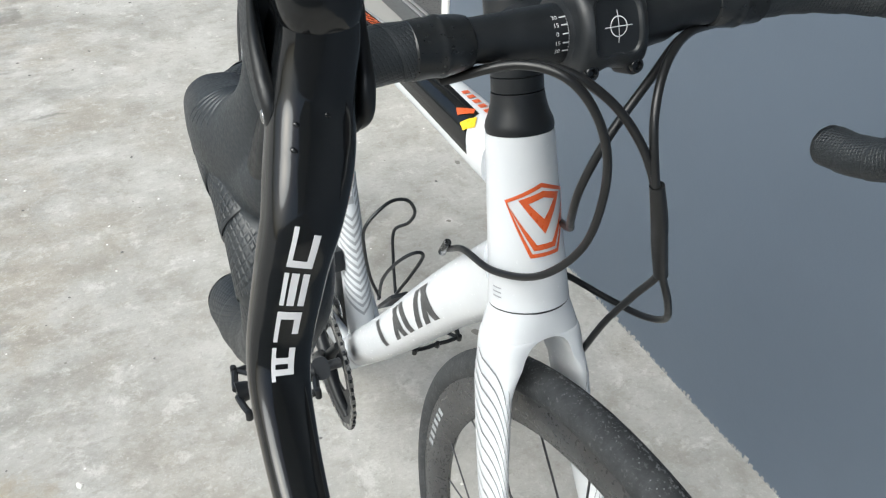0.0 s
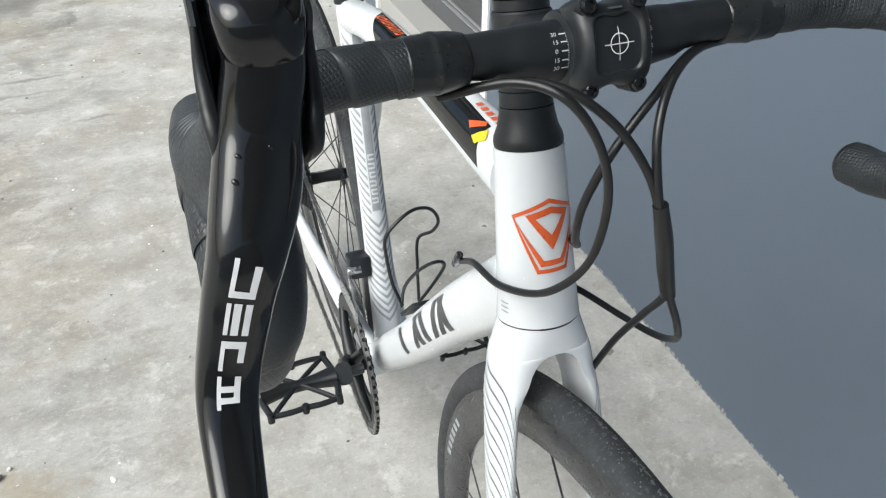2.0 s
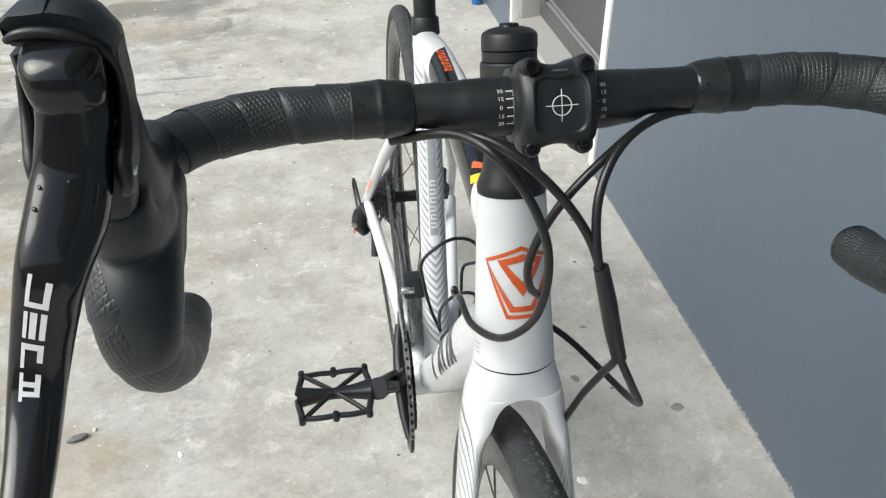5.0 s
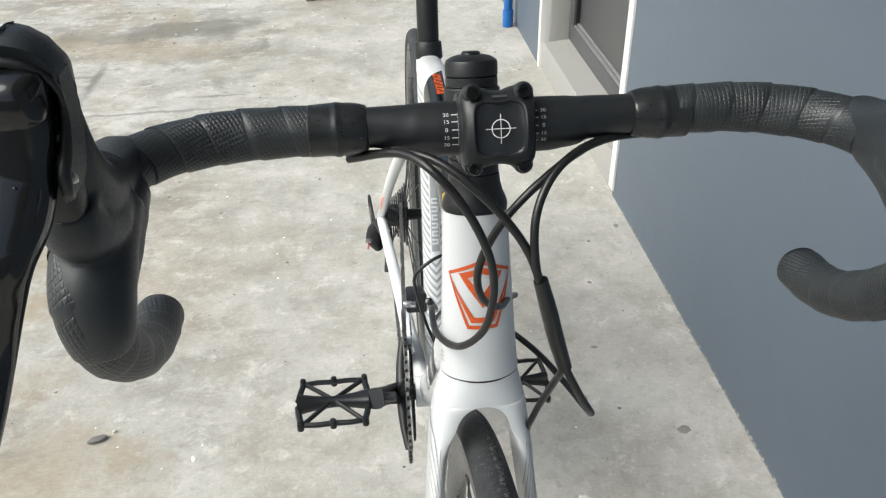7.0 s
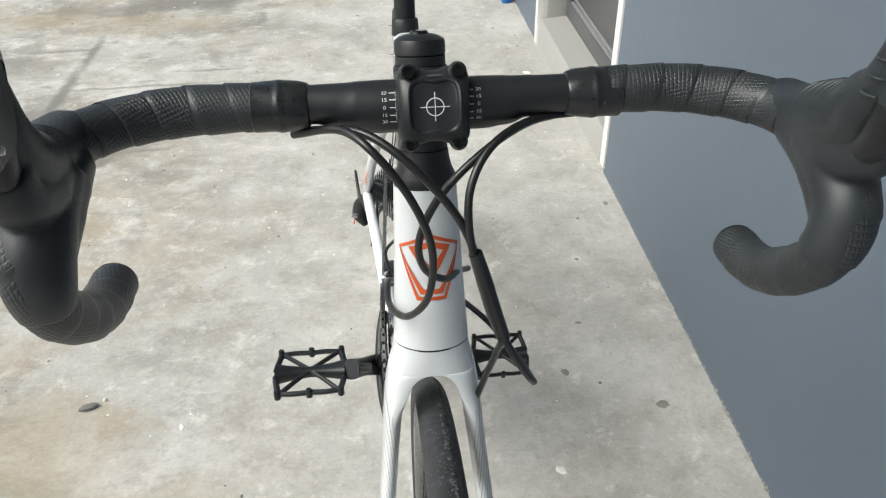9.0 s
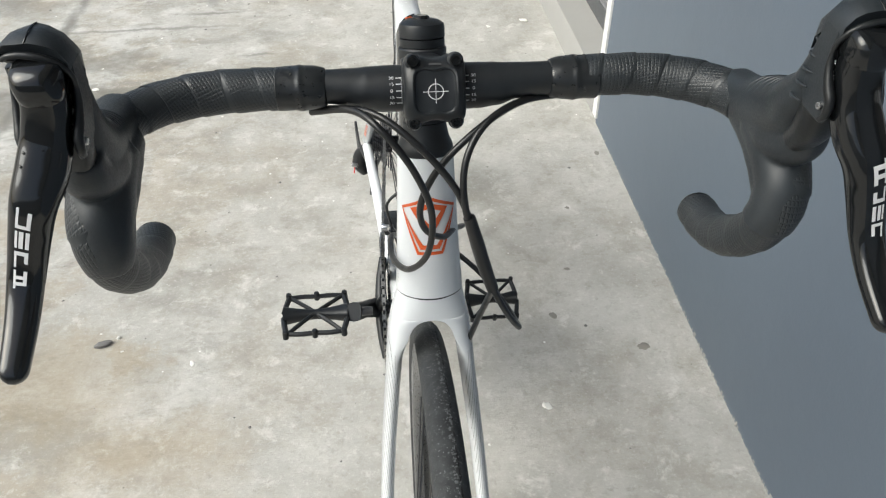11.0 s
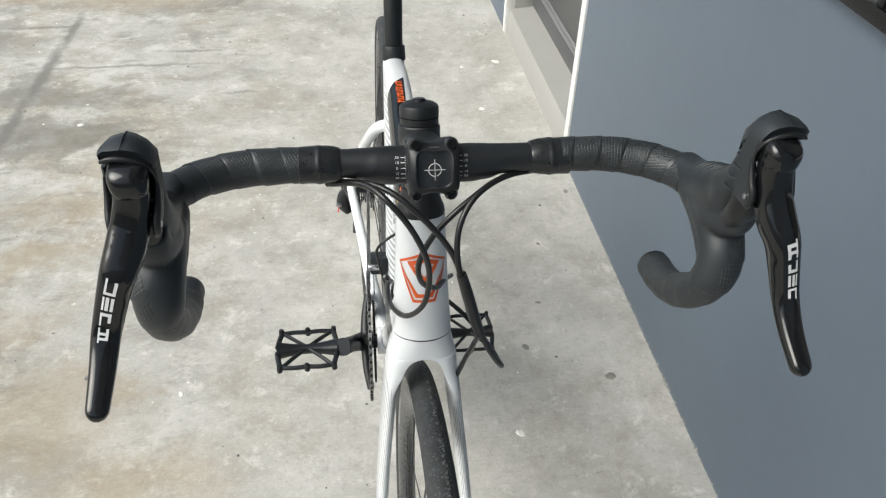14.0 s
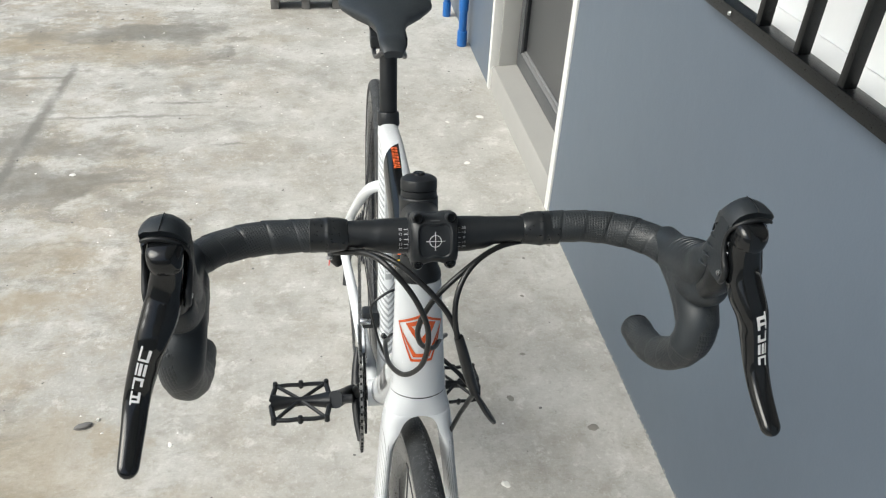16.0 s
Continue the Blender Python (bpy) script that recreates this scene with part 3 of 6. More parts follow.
# side axis points ahead, so v = 0 is the front and v = 0.25 the bike's left
head_skin = Skin([steer(0.0058 + (HEAD_LEN - 0.0058) * i / 16) for i in range(17)], lambda t: 0.0295 - 0.0062 * t ** 0.8, lambda t: 0.0295 - 0.0062 * t ** 0.8, 40, STEER_F)
bm = bmesh.new()
head_skin.fill(bm)
head_tube = bpart("head_tube", bm, WHITE, None, "white head tube with an orange shield badge")
tt_skin = Skin(spline([(0, 0.092, 0.797), (0, 0.28, 0.783), (0, 0.45, 0.765), (0, 0.565, 0.738)], 30), [0.0215, 0.0185, 0.017, 0.0165], [0.020, 0.018, 0.016, 0.019], 28, X, 2.6)
bm = bmesh.new()
tt_skin.fill(bm)
top_tube = bpart("top_tube", bm, WHITE, None, "white top tube with a black panel", True)
dt_skin = Skin(spline([(0, 0.062, 0.722), (0, 0.175, 0.598), (0, 0.32, 0.425), (0, 0.445, 0.285)], 30), [0.026, 0.026, 0.027, 0.030], [0.030, 0.028, 0.027, 0.026], 28, X, 2.5)
bm = bmesh.new()
dt_skin.fill(bm)
down_tube = bpart("down_tube", bm, WHITE, None, "white down tube with dark grey lettering bars", True)
st_skin = Skin(spline([BB + Vector((0, 0.004, 0.02)), BB.lerp(CLAMP, 0.45), CLAMP], 40), [0.020, 0.0165, 0.0160], [0.022, 0.019, 0.017], 28, X, 2.2)
bm = bmesh.new()
st_skin.fill(bm)
seat_tube = bpart("seat_tube", bm, WHITE, None, "white seat tube with grey chevrons", True)
bm = bmesh.new()
rod(bm, BB - X * 0.036, BB + X * 0.036, 0.0235, 0.0235, 32, 0.002)
bpart("bottom_bracket_shell", bm, WHITE, None, "", True)
DROP = 0.076
for sx in (-1, 1):
    bm = bmesh.new()
    tube(bm, [BB + Vector((sx * 0.020, 0.008, 0.004)), (sx * 0.036, 0.55, 0.284), (sx * 0.052, 0.67, 0.302), (sx * DROP, REAR.y - 0.012, REAR.z - 0.002)], [0.015, 0.012, 0.010, 0.009], 26, 16)
    bpart("chainstay", bm, WHITE, None, "", True)
    bm = bmesh.new()
    stay_skin = tube(bm, [(sx * 0.008, 0.552, 0.650), (sx * 0.030, 0.582, 0.622), (sx * 0.052, 0.68, 0.520), (sx * DROP, REAR.y - 0.004, REAR.z + 0.006)], [0.0095, 0.0088, 0.0082, 0.008], 30, 16)
    stay = bpart("seatstay", bm, WHITE, None, "", True)
    if sx < 0:
        vt = max((k / 16 for k in range(16)), key=lambda v: stay_skin.at(0.7, v).z - stay_skin.at(0.7, v).y)
        for k in range(7):
            bm = bmesh.new()
            u = 0.70 + k * 0.026
            stay_skin.patch(bm, [(u, vt - 0.07), (u + 0.016, vt - 0.07), (u + 0.020, vt + 0.05), (u + 0.004, vt + 0.05)], 0.0004, 2, 4)
            bpart("lettering_bar", bm, ORANGE, stay, "orange lettering bar", True)
    bm = bmesh.new()
    m = basis((sx * DROP, REAR.y, REAR.z), (0, 1, 0), (0, 0, 1))
    slab(bm, [(-0.018, -0.010), (0.010, -0.022), (0.016, 0.004), (0.004, 0.022), (-0.012, 0.014)], m @ Matrix.Translation((0, 0, -0.003)), 0.006)
    bpart("dropout", bm, WHITE, None, "", True)

# black panels and orange marks of the top tube; v = 0.5 is the bike's right, 0 its left
bm = bmesh.new()
tt_skin.patch(bm, [(0.050, 0.485), (0.62, 0.50), (0.745, 0.800), (0.082, 0.725)], 0.0004, 40, 12)
panel = bpart("side_panel", bm, BLACK_GLOSS, top_tube, "glossy black painted panel", True)
for k in range(7):
    u = 0.690 - k * 0.0225
    for va, vb, ua, ub in ((0.715, 0.772, 0.0, 0.006), (0.715, 0.772, 0.011, 0.017), (0.715 + 0.040 * (k % 2), 0.732 + 0.040 * (k % 2), 0.0, 0.017)):
        bm = bmesh.new()
        tt_skin.patch(bm, [(u + ua, va), (u + ub, va), (u + ub + 0.004, vb), (u + ua + 0.004, vb)], 0.0008, 3, 4)
        bpart("lettering_bar", bm, ORANGE, top_tube, "orange lettering bar", True)
bm = bmesh.new()
tt_skin.patch(bm, [(0.108, 0.625), (0.126, 0.655), (0.098, 0.730), (0.086, 0.705)], 0.0008, 4, 4)
bpart("orange_mark", bm, ORANGE, top_tube, "", True)
bm = bmesh.new()
tt_skin.patch(bm, [(0.072, 0.578), (0.090, 0.600), (0.072, 0.700), (0.052, 0.645)], 0.0010, 4, 4)
bpart("yellow_mark", bm, YELLOW, top_tube, "", True)
for k in range(5):
    u = 0.078 + k * 0.020
    bm = bmesh.new()
    tt_skin.patch(bm, [(u, 0.750), (u + 0.012, 0.750), (u + 0.015, 0.785), (u + 0.003, 0.785)], 0.0008, 3, 3)
    bpart("lettering_bar", bm, ORANGE, top_tube, "orange lettering bar", True)
for vc, sg in ((0.5, 1), (1.0, -1)):
    # broad leaning bars on the down tube
    for k, (u0, w, lean) in enumerate(((0.585, 0.05, 0.035), (0.490, 0.07, -0.035), (0.390, 0.07, 0.035), (0.290, 0.07, -0.035))):
        for q in ((0, 1) if k else (0,)):
            ua = u0 - q * (w - 0.018) * 1.0
            bm = bmesh.new()
            dt_skin.patch(bm, [(ua, vc - sg * 0.080), (ua + 0.029, vc - sg * 0.080), (ua + 0.029 + lean * (1 - 2 * q), vc + sg * 0.100), (ua + lean * (1 - 2 * q), vc + sg * 0.100)], 0.0005, 3, 8)
            bpart("lettering_bar", bm, DARK_DECAL, down_tube, "dark grey lettering bar", True)

# chevrons on the front of the seat tube (v = 0.75 is its front), a plain grey band with pale bars above
for k in range(32):
    u = 0.10 + k * 0.0245
    gap = 0.0 if u < 0.41 else 0.062
    for sg in (-1, 1):
        bm = bmesh.new()
        v0, v1 = 0.75 + sg * gap, 0.75 + sg * 0.20
        lift = 0.058 * gap / 0.20
        st_skin.patch(bm, [(u + lift, v0), (u + 0.011 + lift, v0), (u + 0.067, v1), (u + 0.056, v1)], 0.0004, 2, 10)
        bpart("chevron", bm, GREY_DECAL, seat_tube, "", True)
bm = bmesh.new()
st_skin.patch(bm, [(0.445, 0.705), (0.930, 0.705), (0.930, 0.795), (0.445, 0.795)], 0.0004, 20, 6)
bpart("grey_band", bm, GREY_DECAL, seat_tube, "grey painted band", True)
for k in range(6):
    u = 0.590 - k * 0.0245
    for ua, ub, va, vb in ((0.0, 0.005, 0.715, 0.785), (0.012, 0.017, 0.715, 0.785), (0.0, 0.017, 0.715 + 0.055 * (k % 2), 0.730 + 0.055 * (k % 2))):
        bm = bmesh.new()
        st_skin.patch(bm, [(u + ua, va), (u + ub, va), (u + ub, vb), (u + ua, vb)], 0.0008, 2, 3)
        bpart("lettering_bar", bm, WHITE, seat_tube, "white lettering bar", True)

# badge: shield outline and inner wedge
def head_pt(a, s, lift=0.0005):
    """a: metres round from the front toward the bike's left; s: metres up."""
    return head_skin.at((s - 0.0058) / (HEAD_LEN - 0.0058), a / (2 * math.pi * 0.0265), lift)


def ribbon(bm, outer, inner, closed, lift=0.0006):
    """The strip between two outlines of as many corners, in (a, s) on the head tube."""
    n = len(outer)
    for i in range(n if closed else n - 1):
        j = (i + 1) % n
        rows = []
        for k in range(11):
            p, q = Vector(outer[i]).lerp(Vector(outer[j]), k / 10), Vector(inner[i]).lerp(Vector(inner[j]), k / 10)
            rows.append([bm.verts.new(head_pt(p.lerp(q, t).x * 0.975, 0.0725 + (p.lerp(q, t).y - 0.0725) * 0.94, lift)) for t in (0, 0.5, 1)])
        for a, b in zip(rows, rows[1:]):
            for t in (0, 1):
                bm.faces.new((a[t], b[t], b[t + 1], a[t + 1]))


def stroke(bm, p, q, width, lift=0.0006):
    """A straight stroke from p to q in (a, s)."""
    p, q = Vector(p), Vector(q)
    d = (q - p).normalized()
    nrm = Vector((-d.y, d.x)) * (width / 2)
    k = 8
    rows = []
    for i in range(k + 1):
        c = p.lerp(q, i / k)
        rows.append([bm.verts.new(head_pt((c + nrm * t).x, (c + nrm * t).y, lift)) for t in (-1, 0, 1)])
    for a, b in zip(rows, rows[1:]):
        for j in (0, 1):
            bm.faces.new((a[j], b[j], b[j + 1], a[j + 1]))


B1 = 0.0990
shield = ([(0, B1), (-0.0275, 0.0880), (-0.0110, 0.0444), (0.0110, 0.0444), (0.0275, 0.0880)], [(0, 0.0957), (-0.0255, 0.0862), (-0.0096, 0.0474), (0.0096, 0.0474), (0.0255, 0.0862)], True)
cup = ([(-0.0238, 0.0822), (-0.0083, 0.0496), (0.0083, 0.0496), (0.0238, 0.0822)], [(-0.0236, 0.0823), (-0.0060, 0.0538), (0.0060, 0.0538), (0.0236, 0.0823)], False)
wedge = ([(-0.0174, 0.0880), (0.0010, 0.0930), (0.0174, 0.0880), (0.0006, 0.0612)], [(-0.0104, 0.0850), (0.0010, 0.0881), (0.0106, 0.0850), (0.0006, 0.0722)], True)
for outer, inner, closed in (shield, cup, wedge):
    bm = bmesh.new()
    ribbon(bm, outer, inner, closed)
    bpart("badge_stroke", bm, ORANGE, head_tube, "orange badge outline")
# tiny unreadable lines low on the head tube
for a in (-0.036, 0.038):
    for k in range(3):
        bm = bmesh.new()
        stroke(bm, (a - 0.004, 0.022 - 0.0034 * k), (a + 0.004, 0.022 - 0.0034 * k), 0.0011)
        bpart("lettering_bar", bm, GREY_DECAL, head_tube, "grey lettering bar")
bm = bmesh.new()
ring_body(bm, steer(0.0050), STEER_D, [(-0.0009, 0.0282), (-0.0009, 0.0290), (0.0009, 0.0290), (0.0009, 0.0282)], 48)
bpart("headset_gap", bm, BLACK_MATT, None, "dark seam under the head tube")

# --- fork ---
# rows down the steering axis: half width outside, half width of the opening, half depth, lead ahead of the axis, inner roundness
FORK_ROWS = [(0.0045, 0.0288, 0.0, 0.0286, 0.0), (-0.0040, 0.0306, 0.0, 0.0284, 0.0), (-0.0110, 0.0325, 0.0, 0.0280, 0.0), (-0.0155, 0.0337, 0.0, 0.0276, 0.0), (-0.0170, 0.0340, 0.0, 0.0274, 0.0), (-0.01715, 0.0341, 0.0030, 0.0274, 0.0), (-0.0177, 0.0342, 0.0062, 0.0273, 0.0), (-0.0190, 0.0345, 0.0096, 0.0272, 0.0), (-0.0212, 0.0349, 0.0128, 0.0270, 0.0), (-0.0250, 0.0356, 0.0160, 0.0268, 0.0), (-0.0305, 0.0365, 0.0187, 0.0265, 0.0), (-0.0380, 0.0376, 0.0210, 0.0262, 0.0), (-0.0480, 0.0387, 0.0231, 0.0258, 0.0), (-0.0600, 0.0398, 0.0249, 0.0252, 0.0), (-0.0750, 0.0410, 0.0266, 0.0246, 0.0), (-0.0950, 0.0428, 0.0290, 0.0236, 0.0005), (-0.1230, 0.0456, 0.0320, 0.0222, 0.002), (-0.1550, 0.0486, 0.0353, 0.0206, 0.005), (-0.1900, 0.0514, 0.0385, 0.0188, 0.009), (-0.2300, 0.0540, 0.0416, 0.0170, 0.0155), (-0.2700, 0.0562, 0.0444, 0.0154, 0.026), (-0.3100, 0.0580, 0.0470, 0.0140, 0.039), (-0.3500, 0.0592, 0.0486, 0.0128, 0.0535), (-0.3920, 0.0600, 0.0500, 0.0120, 0.0695)]
FORK_SEGS = 64


def fork_ring(i, sx):
    """One leg's outline at a row; in the crown it is half of the whole outline."""
    s, wo, wi, dp, lead = FORK_ROWS[i]
    open_k = min(1.0, max(0.0, (-0.0169 - s) / 0.034))
    xm = (wi + wo) / 2 * open_k if s < -0.0171 else 0.0
    xm = max(xm, wi + 0.0005 if s < -0.0171 else 0.0)
    drift = -0.0013 * min(1.0, max(0.0, -s / 0.04))
    pin = 2.2 + 14 * (1 - open_k)
    ring = []
    for k in range(FORK_SEGS):
        a = 2 * math.pi * k / FORK_SEGS
        c, d = math.cos(a), math.sin(a)
        if c >= 0:
            po = 2.1 + 0.8 * min(1.0, (0.0045 - s) / 0.0215) - 0.4 * open_k
            x, f = xm + (wo - xm) * c ** (2 / po), math.copysign(abs(d) ** (2 / po), d) * dp
        else:
            x, f = xm - (xm - wi) * (-c) ** (2 / pin), math.copysign(abs(d) ** (2 / pin), d) * dp
        ring.append(steer(s, sx * x + drift, lead + f))
    return ring


def fork_pt(s, sx, a, lift=0.0006):
    """A place on the outer half of a leg: a in turns, 0 is the outside and 0.25 the front."""
    i = next(q for q in range(len(FORK_ROWS) - 1) if FORK_ROWS[q + 1][0] <= s)
    k = (s - FORK_ROWS[i][0]) / (FORK_ROWS[i + 1][0] - FORK_ROWS[i][0])
    p, q = fork_ring(i, sx), fork_ring(i + 1, sx)
    y = (a % 1.0) * FORK_SEGS
    j = int(y) % FORK_SEGS
    m = (j + 1) % FORK_SEGS
    pt = p[j].lerp(p[m], y - int(y)).lerp(q[j].lerp(q[m], y - int(y)), k)
    ctr = (sum(p, Vector()) / FORK_SEGS).lerp(sum(q, Vector()) / FORK_SEGS, k)
    out = pt - ctr
    out -= STEER_D * out.dot(STEER_D)
    return pt + out.normalized() * lift


bm = bmesh.new()
for sx in (-1, 1):
    add_rings(bm, [fork_ring(i, sx) for i in range(len(FORK_ROWS))])
bmesh.ops.remove_doubles(bm, verts=bm.verts, dist=1e-5)
bm.normal_update()
bmesh.ops.delete(bm, geom=[f for f in bm.faces if abs(f.normal.x) > 0.9 and abs(f.calc_center_median().x) < 0.002], context="FACES")
fork = bpart("fork", bm, WHITE, None, "white fork with fine dark diagonal lines", sharp=60)
# fine slanting lines down the outer and front faces of the legs
for sx in (-1, 1):
    for k in range(34):
        s0 = 0.012 - 0.0125 * k
        bm = bmesh.new()
        rows = []
        for q in range(31):
            t = -0.35 + 1.85 * q / 30
            s = s0 - 0.044 * t
            if s > -0.030 - 0.036 * max(0.0, t) or s < -0.385:
                continue
            xf = 1 - 1.12 * max(0.0, t)
            if t < 0:
                a = 0.30 * t
            elif xf >= 0:
                a = math.acos(min(1.0, xf ** 1.3)) / (2 * math.pi)
            else:
                a = 0.5 - math.acos(min(1.0, (-xf) ** 1.1)) / (2 * math.pi)
            rows.append([bm.verts.new(fork_pt(s + ds, sx, a, 0.0008)) for ds in (0.0008, -0.0008)])
        for a, b in zip(rows, rows[1:]):
            bm.faces.new((a[0], b[0], b[1], a[1]))
        if len(rows) > 2:
            bpart("line_decal", bm, LINE_DECAL, fork)
        else:
            bm.free()


# --- wheels ---
def wheel(centre, name, turned, label, steered=0.0):
    c = Vector(centre)
    wheel_r, half = centre.z, 0.0140

    def wpart(*args):
        if steered:
            m = Matrix.Translation(STEER_O) @ Matrix.Rotation(steered, 4, STEER_D) @ Matrix.Translation(-STEER_O)
            bmesh.ops.transform(args[1], matrix=m, verts=args[1].verts)
        return bpart(*args)
    bm = bmesh.new()
    r0 = wheel_r - 0.0225
    prof = [(-0.0105, r0), (-0.0118, r0 - 0.006), (-0.0105, r0 - 0.020), (-0.0060, r0 - 0.034), (0.0, r0 - 0.0385), (0.0060, r0 - 0.034), (0.0105, r0 - 0.020), (0.0118, r0 - 0.006), (0.0105, r0), (0.0, r0 - 0.006)]
    ring_body(bm, c, X, prof, 120)
    w = wpart(name, bm, RIM_GREY, None, label, turned)
    bm = bmesh.new()
    tp = []
    for k in range(20):
        a = 2 * math.pi * k / 20
        tp.append((half * math.cos(a), wheel_r - half + half * math.sin(a)))
    ring_body(bm, c, X, tp, 160)
    wpart("tyre", bm, TYRE, w, "worn black slick tyre", turned)
    # ragged worn band and fine sipes beside the crown of the tread
    wr = random.Random(3)
    for nm, count, xa, xb, la, lb, wa, wb, mt in (("worn_band", 900, 0.0016, 0.0058, 0.0006, 0.0030, 0.0003, 0.0012, TREAD_PALE), ("tread_groove", 260, 0.0060, 0.0068, 0.003, 0.006, 0.0003, 0.0005, TREAD_DARK), ("tread_scuff", 500, -0.0080, 0.0090, 0.0005, 0.0016, 0.0002, 0.0006, TREAD_PALE)):
        bm = bmesh.new()
        for k in range(count):
            a = wr.uniform(0.2, 3.0)
            x = wr.uniform(xa, xb)
            le, wi, tilt = wr.uniform(la, lb), wr.uniform(wa, wb), wr.uniform(-0.8, 0.8)
            vs = []
            for dl, dw in ((-1, -1), (1, -0.6), (0.8, 1), (-0.7, 0.8)):
                xx = x + dw * wi + dl * le * 0.25 * tilt
                rr = wheel_r - half + math.sqrt(max(0, half * half - xx * xx)) + 0.0003
                aa = a + dl * le * 0.5 / wheel_r
                vs.append(bm.verts.new(c + Vector((xx, -rr * math.cos(aa), rr * math.sin(aa)))))
            bm.faces.new(vs)
        tagged(wpart(nm, bm, mt, w, "", turned), kind="stuff")
    # moulding hairs left on the tyre's shoulders
    for a, sg in ((1.50, -1), (1.50, 1), (1.25, -1), (0.95, 1), (0.70, -1)):
        rr = wheel_r - 0.007
        o = c + Vector((sg * half * 0.9, -rr * math.cos(a), rr * math.sin(a)))
        bm = bmesh.new()
        tube(bm, [o, o + Vector((sg * 0.004, 0, 0.0012)), o + Vector((sg * 0.008, 0, 0.0010))], 0.0004, 6, 5)
        wpart("mould_hair", bm, TREAD_DARK, w, "", turned)
    bm = bmesh.new()
    hp = [(-0.046, 0.005), (-0.046, 0.009), (-0.036, 0.010), (-0.034, 0.021), (-0.031, 0.021), (-0.028, 0.011), (0.0, 0.0095), (0.028, 0.011), (0.031, 0.021), (0.034, 0.021), (0.036, 0.010), (0.046, 0.009), (0.046, 0.005)]
    ring_body(bm, c, X, hp, 32)
    wpart("hub", bm, BLACK_SATIN, w, "", turned)
    for k in range(24):
        sx = -1 if k % 2 else 1
        a = 2 * math.pi * k / 24
        b = a + (0.55 if (k // 2) % 2 else -0.55)
        p = c + Vector((sx * 0.0325, 0.020 * math.cos(b), 0.020 * math.sin(b)))
        q = c + Vector((sx * 0.002, (r0 - 0.036) * math.cos(a), (r0 - 0.036) * math.sin(a)))
        bm = bmesh.new()
        rod(bm, p, q, 0.0010, 0.0010, 6)
        wpart("spoke", bm, DARK_STEEL, w, "", turned)
    # pale unreadable marks on the rim's sides
    for sx in (-1, 1):
        for base in (0.15, 2.25, 4.35):
            for k in range(6):
                bm = bmesh.new()
                g = []
                for i in range(4):
                    a = base + k * 0.045 + i * 0.009
                    for rr in (r0 - 0.009, r0 - 0.017):
                        off = 0.0118 - 0.0013 * (r0 - 0.006 - rr) / 0.014 + 0.0004
                        g.append(bm.verts.new(c + Vector((sx * off, rr * math.cos(a), rr * math.sin(a)))))
                for i in range(3):
                    bm.faces.new((g[2 * i], g[2 * i + 1], g[2 * i + 3], g[2 * i + 2]))
                wpart("lettering_bar", bm, GREY_DECAL, w, "grey lettering bar", turned)
    bm = bmesh.new()
    va = c + Vector((0, (r0 - 0.036) * math.cos(2.0), (r0 - 0.036) * math.sin(2.0)))
    rod(bm, va, va.lerp(c, 0.14), 0.003, 0.002, 10, 0.0005)
    wpart("valve", bm, BLACK_SATIN, w, "", turned)
    return w


front_wheel = wheel(FRONT, "front_wheel", False, "front wheel with dark deep rim and black tyre")
rear_wheel = wheel(REAR, "rear_wheel", True, "rear wheel with dark deep rim and black tyre")
for c, nm, tn in ((FRONT, "front_axle", False), (REAR, "rear_axle", True)):
    bm = bmesh.new()
    w = 0.06 if nm == "front_axle" else 0.072
    rod(bm, c - X * w, c + X * w, 0.0075, 0.0075, 20, 0.001)
    bpart(nm, bm, BLACK_SATIN, None, "", tn)
bm = bmesh.new()
block(bm, Matrix.Translation(REAR + Vector((0.052, -0.045, 0.05))) @ Matrix.Rotation(0.5, 4, "X"), 0.026, 0.05, 0.034, 0.006)
bpart("brake_caliper", bm, BLACK_MATT, None, "black disc brake caliper", True)
bm = bmesh.new()
ring_body(bm, REAR + X * 0.05, X, [(-0.0009, 0.062), (0.0009, 0.062), (0.0009, 0.080), (-0.0009, 0.080)], 64)
bpart("brake_disc", bm, STEEL, None, "", True)

# --- drivetrain ---
RING_X = -0.049
PED_R, PED_L = LEANT.inverted() @ Vector((-0.149, 0.344, 0.379)), LEANT.inverted() @ Vector((0.147, 0.556, 0.169))


def toothed(bm, centre, teeth, radius, width, inner):
    c = Vector(centre)
    outer, inn = [], []
    n = teeth * 4
    for k in range(n):
        a = 2 * math.pi * k / n
        r = radius + (0.003 if k % 4 in (1, 2) else -0.0022)
        outer.append((r * math.cos(a), r * math.sin(a)))
        inn.append((inner * math.cos(a), inner * math.sin(a)))
    rows = []
    for o in (-width / 2, width / 2):
        rows.append([bm.verts.new(c + Vector((o, p[0], p[1]))) for p in outer])
        rows.append([bm.verts.new(c + Vector((o, p[0], p[1]))) for p in inn])
    for k in range(n):
        j = (k + 1) % n
        bm.faces.new((rows[0][k], rows[0][j], rows[2][j], rows[2][k]))
        bm.faces.new((rows[1][k], rows[3][k], rows[3][j], rows[1][j]))
        bm.faces.new((rows[0][k], rows[1][k], rows[1][j], rows[0][j]))
        bm.faces.new((rows[2][k], rows[2][j], rows[3][j], rows[3][k]))


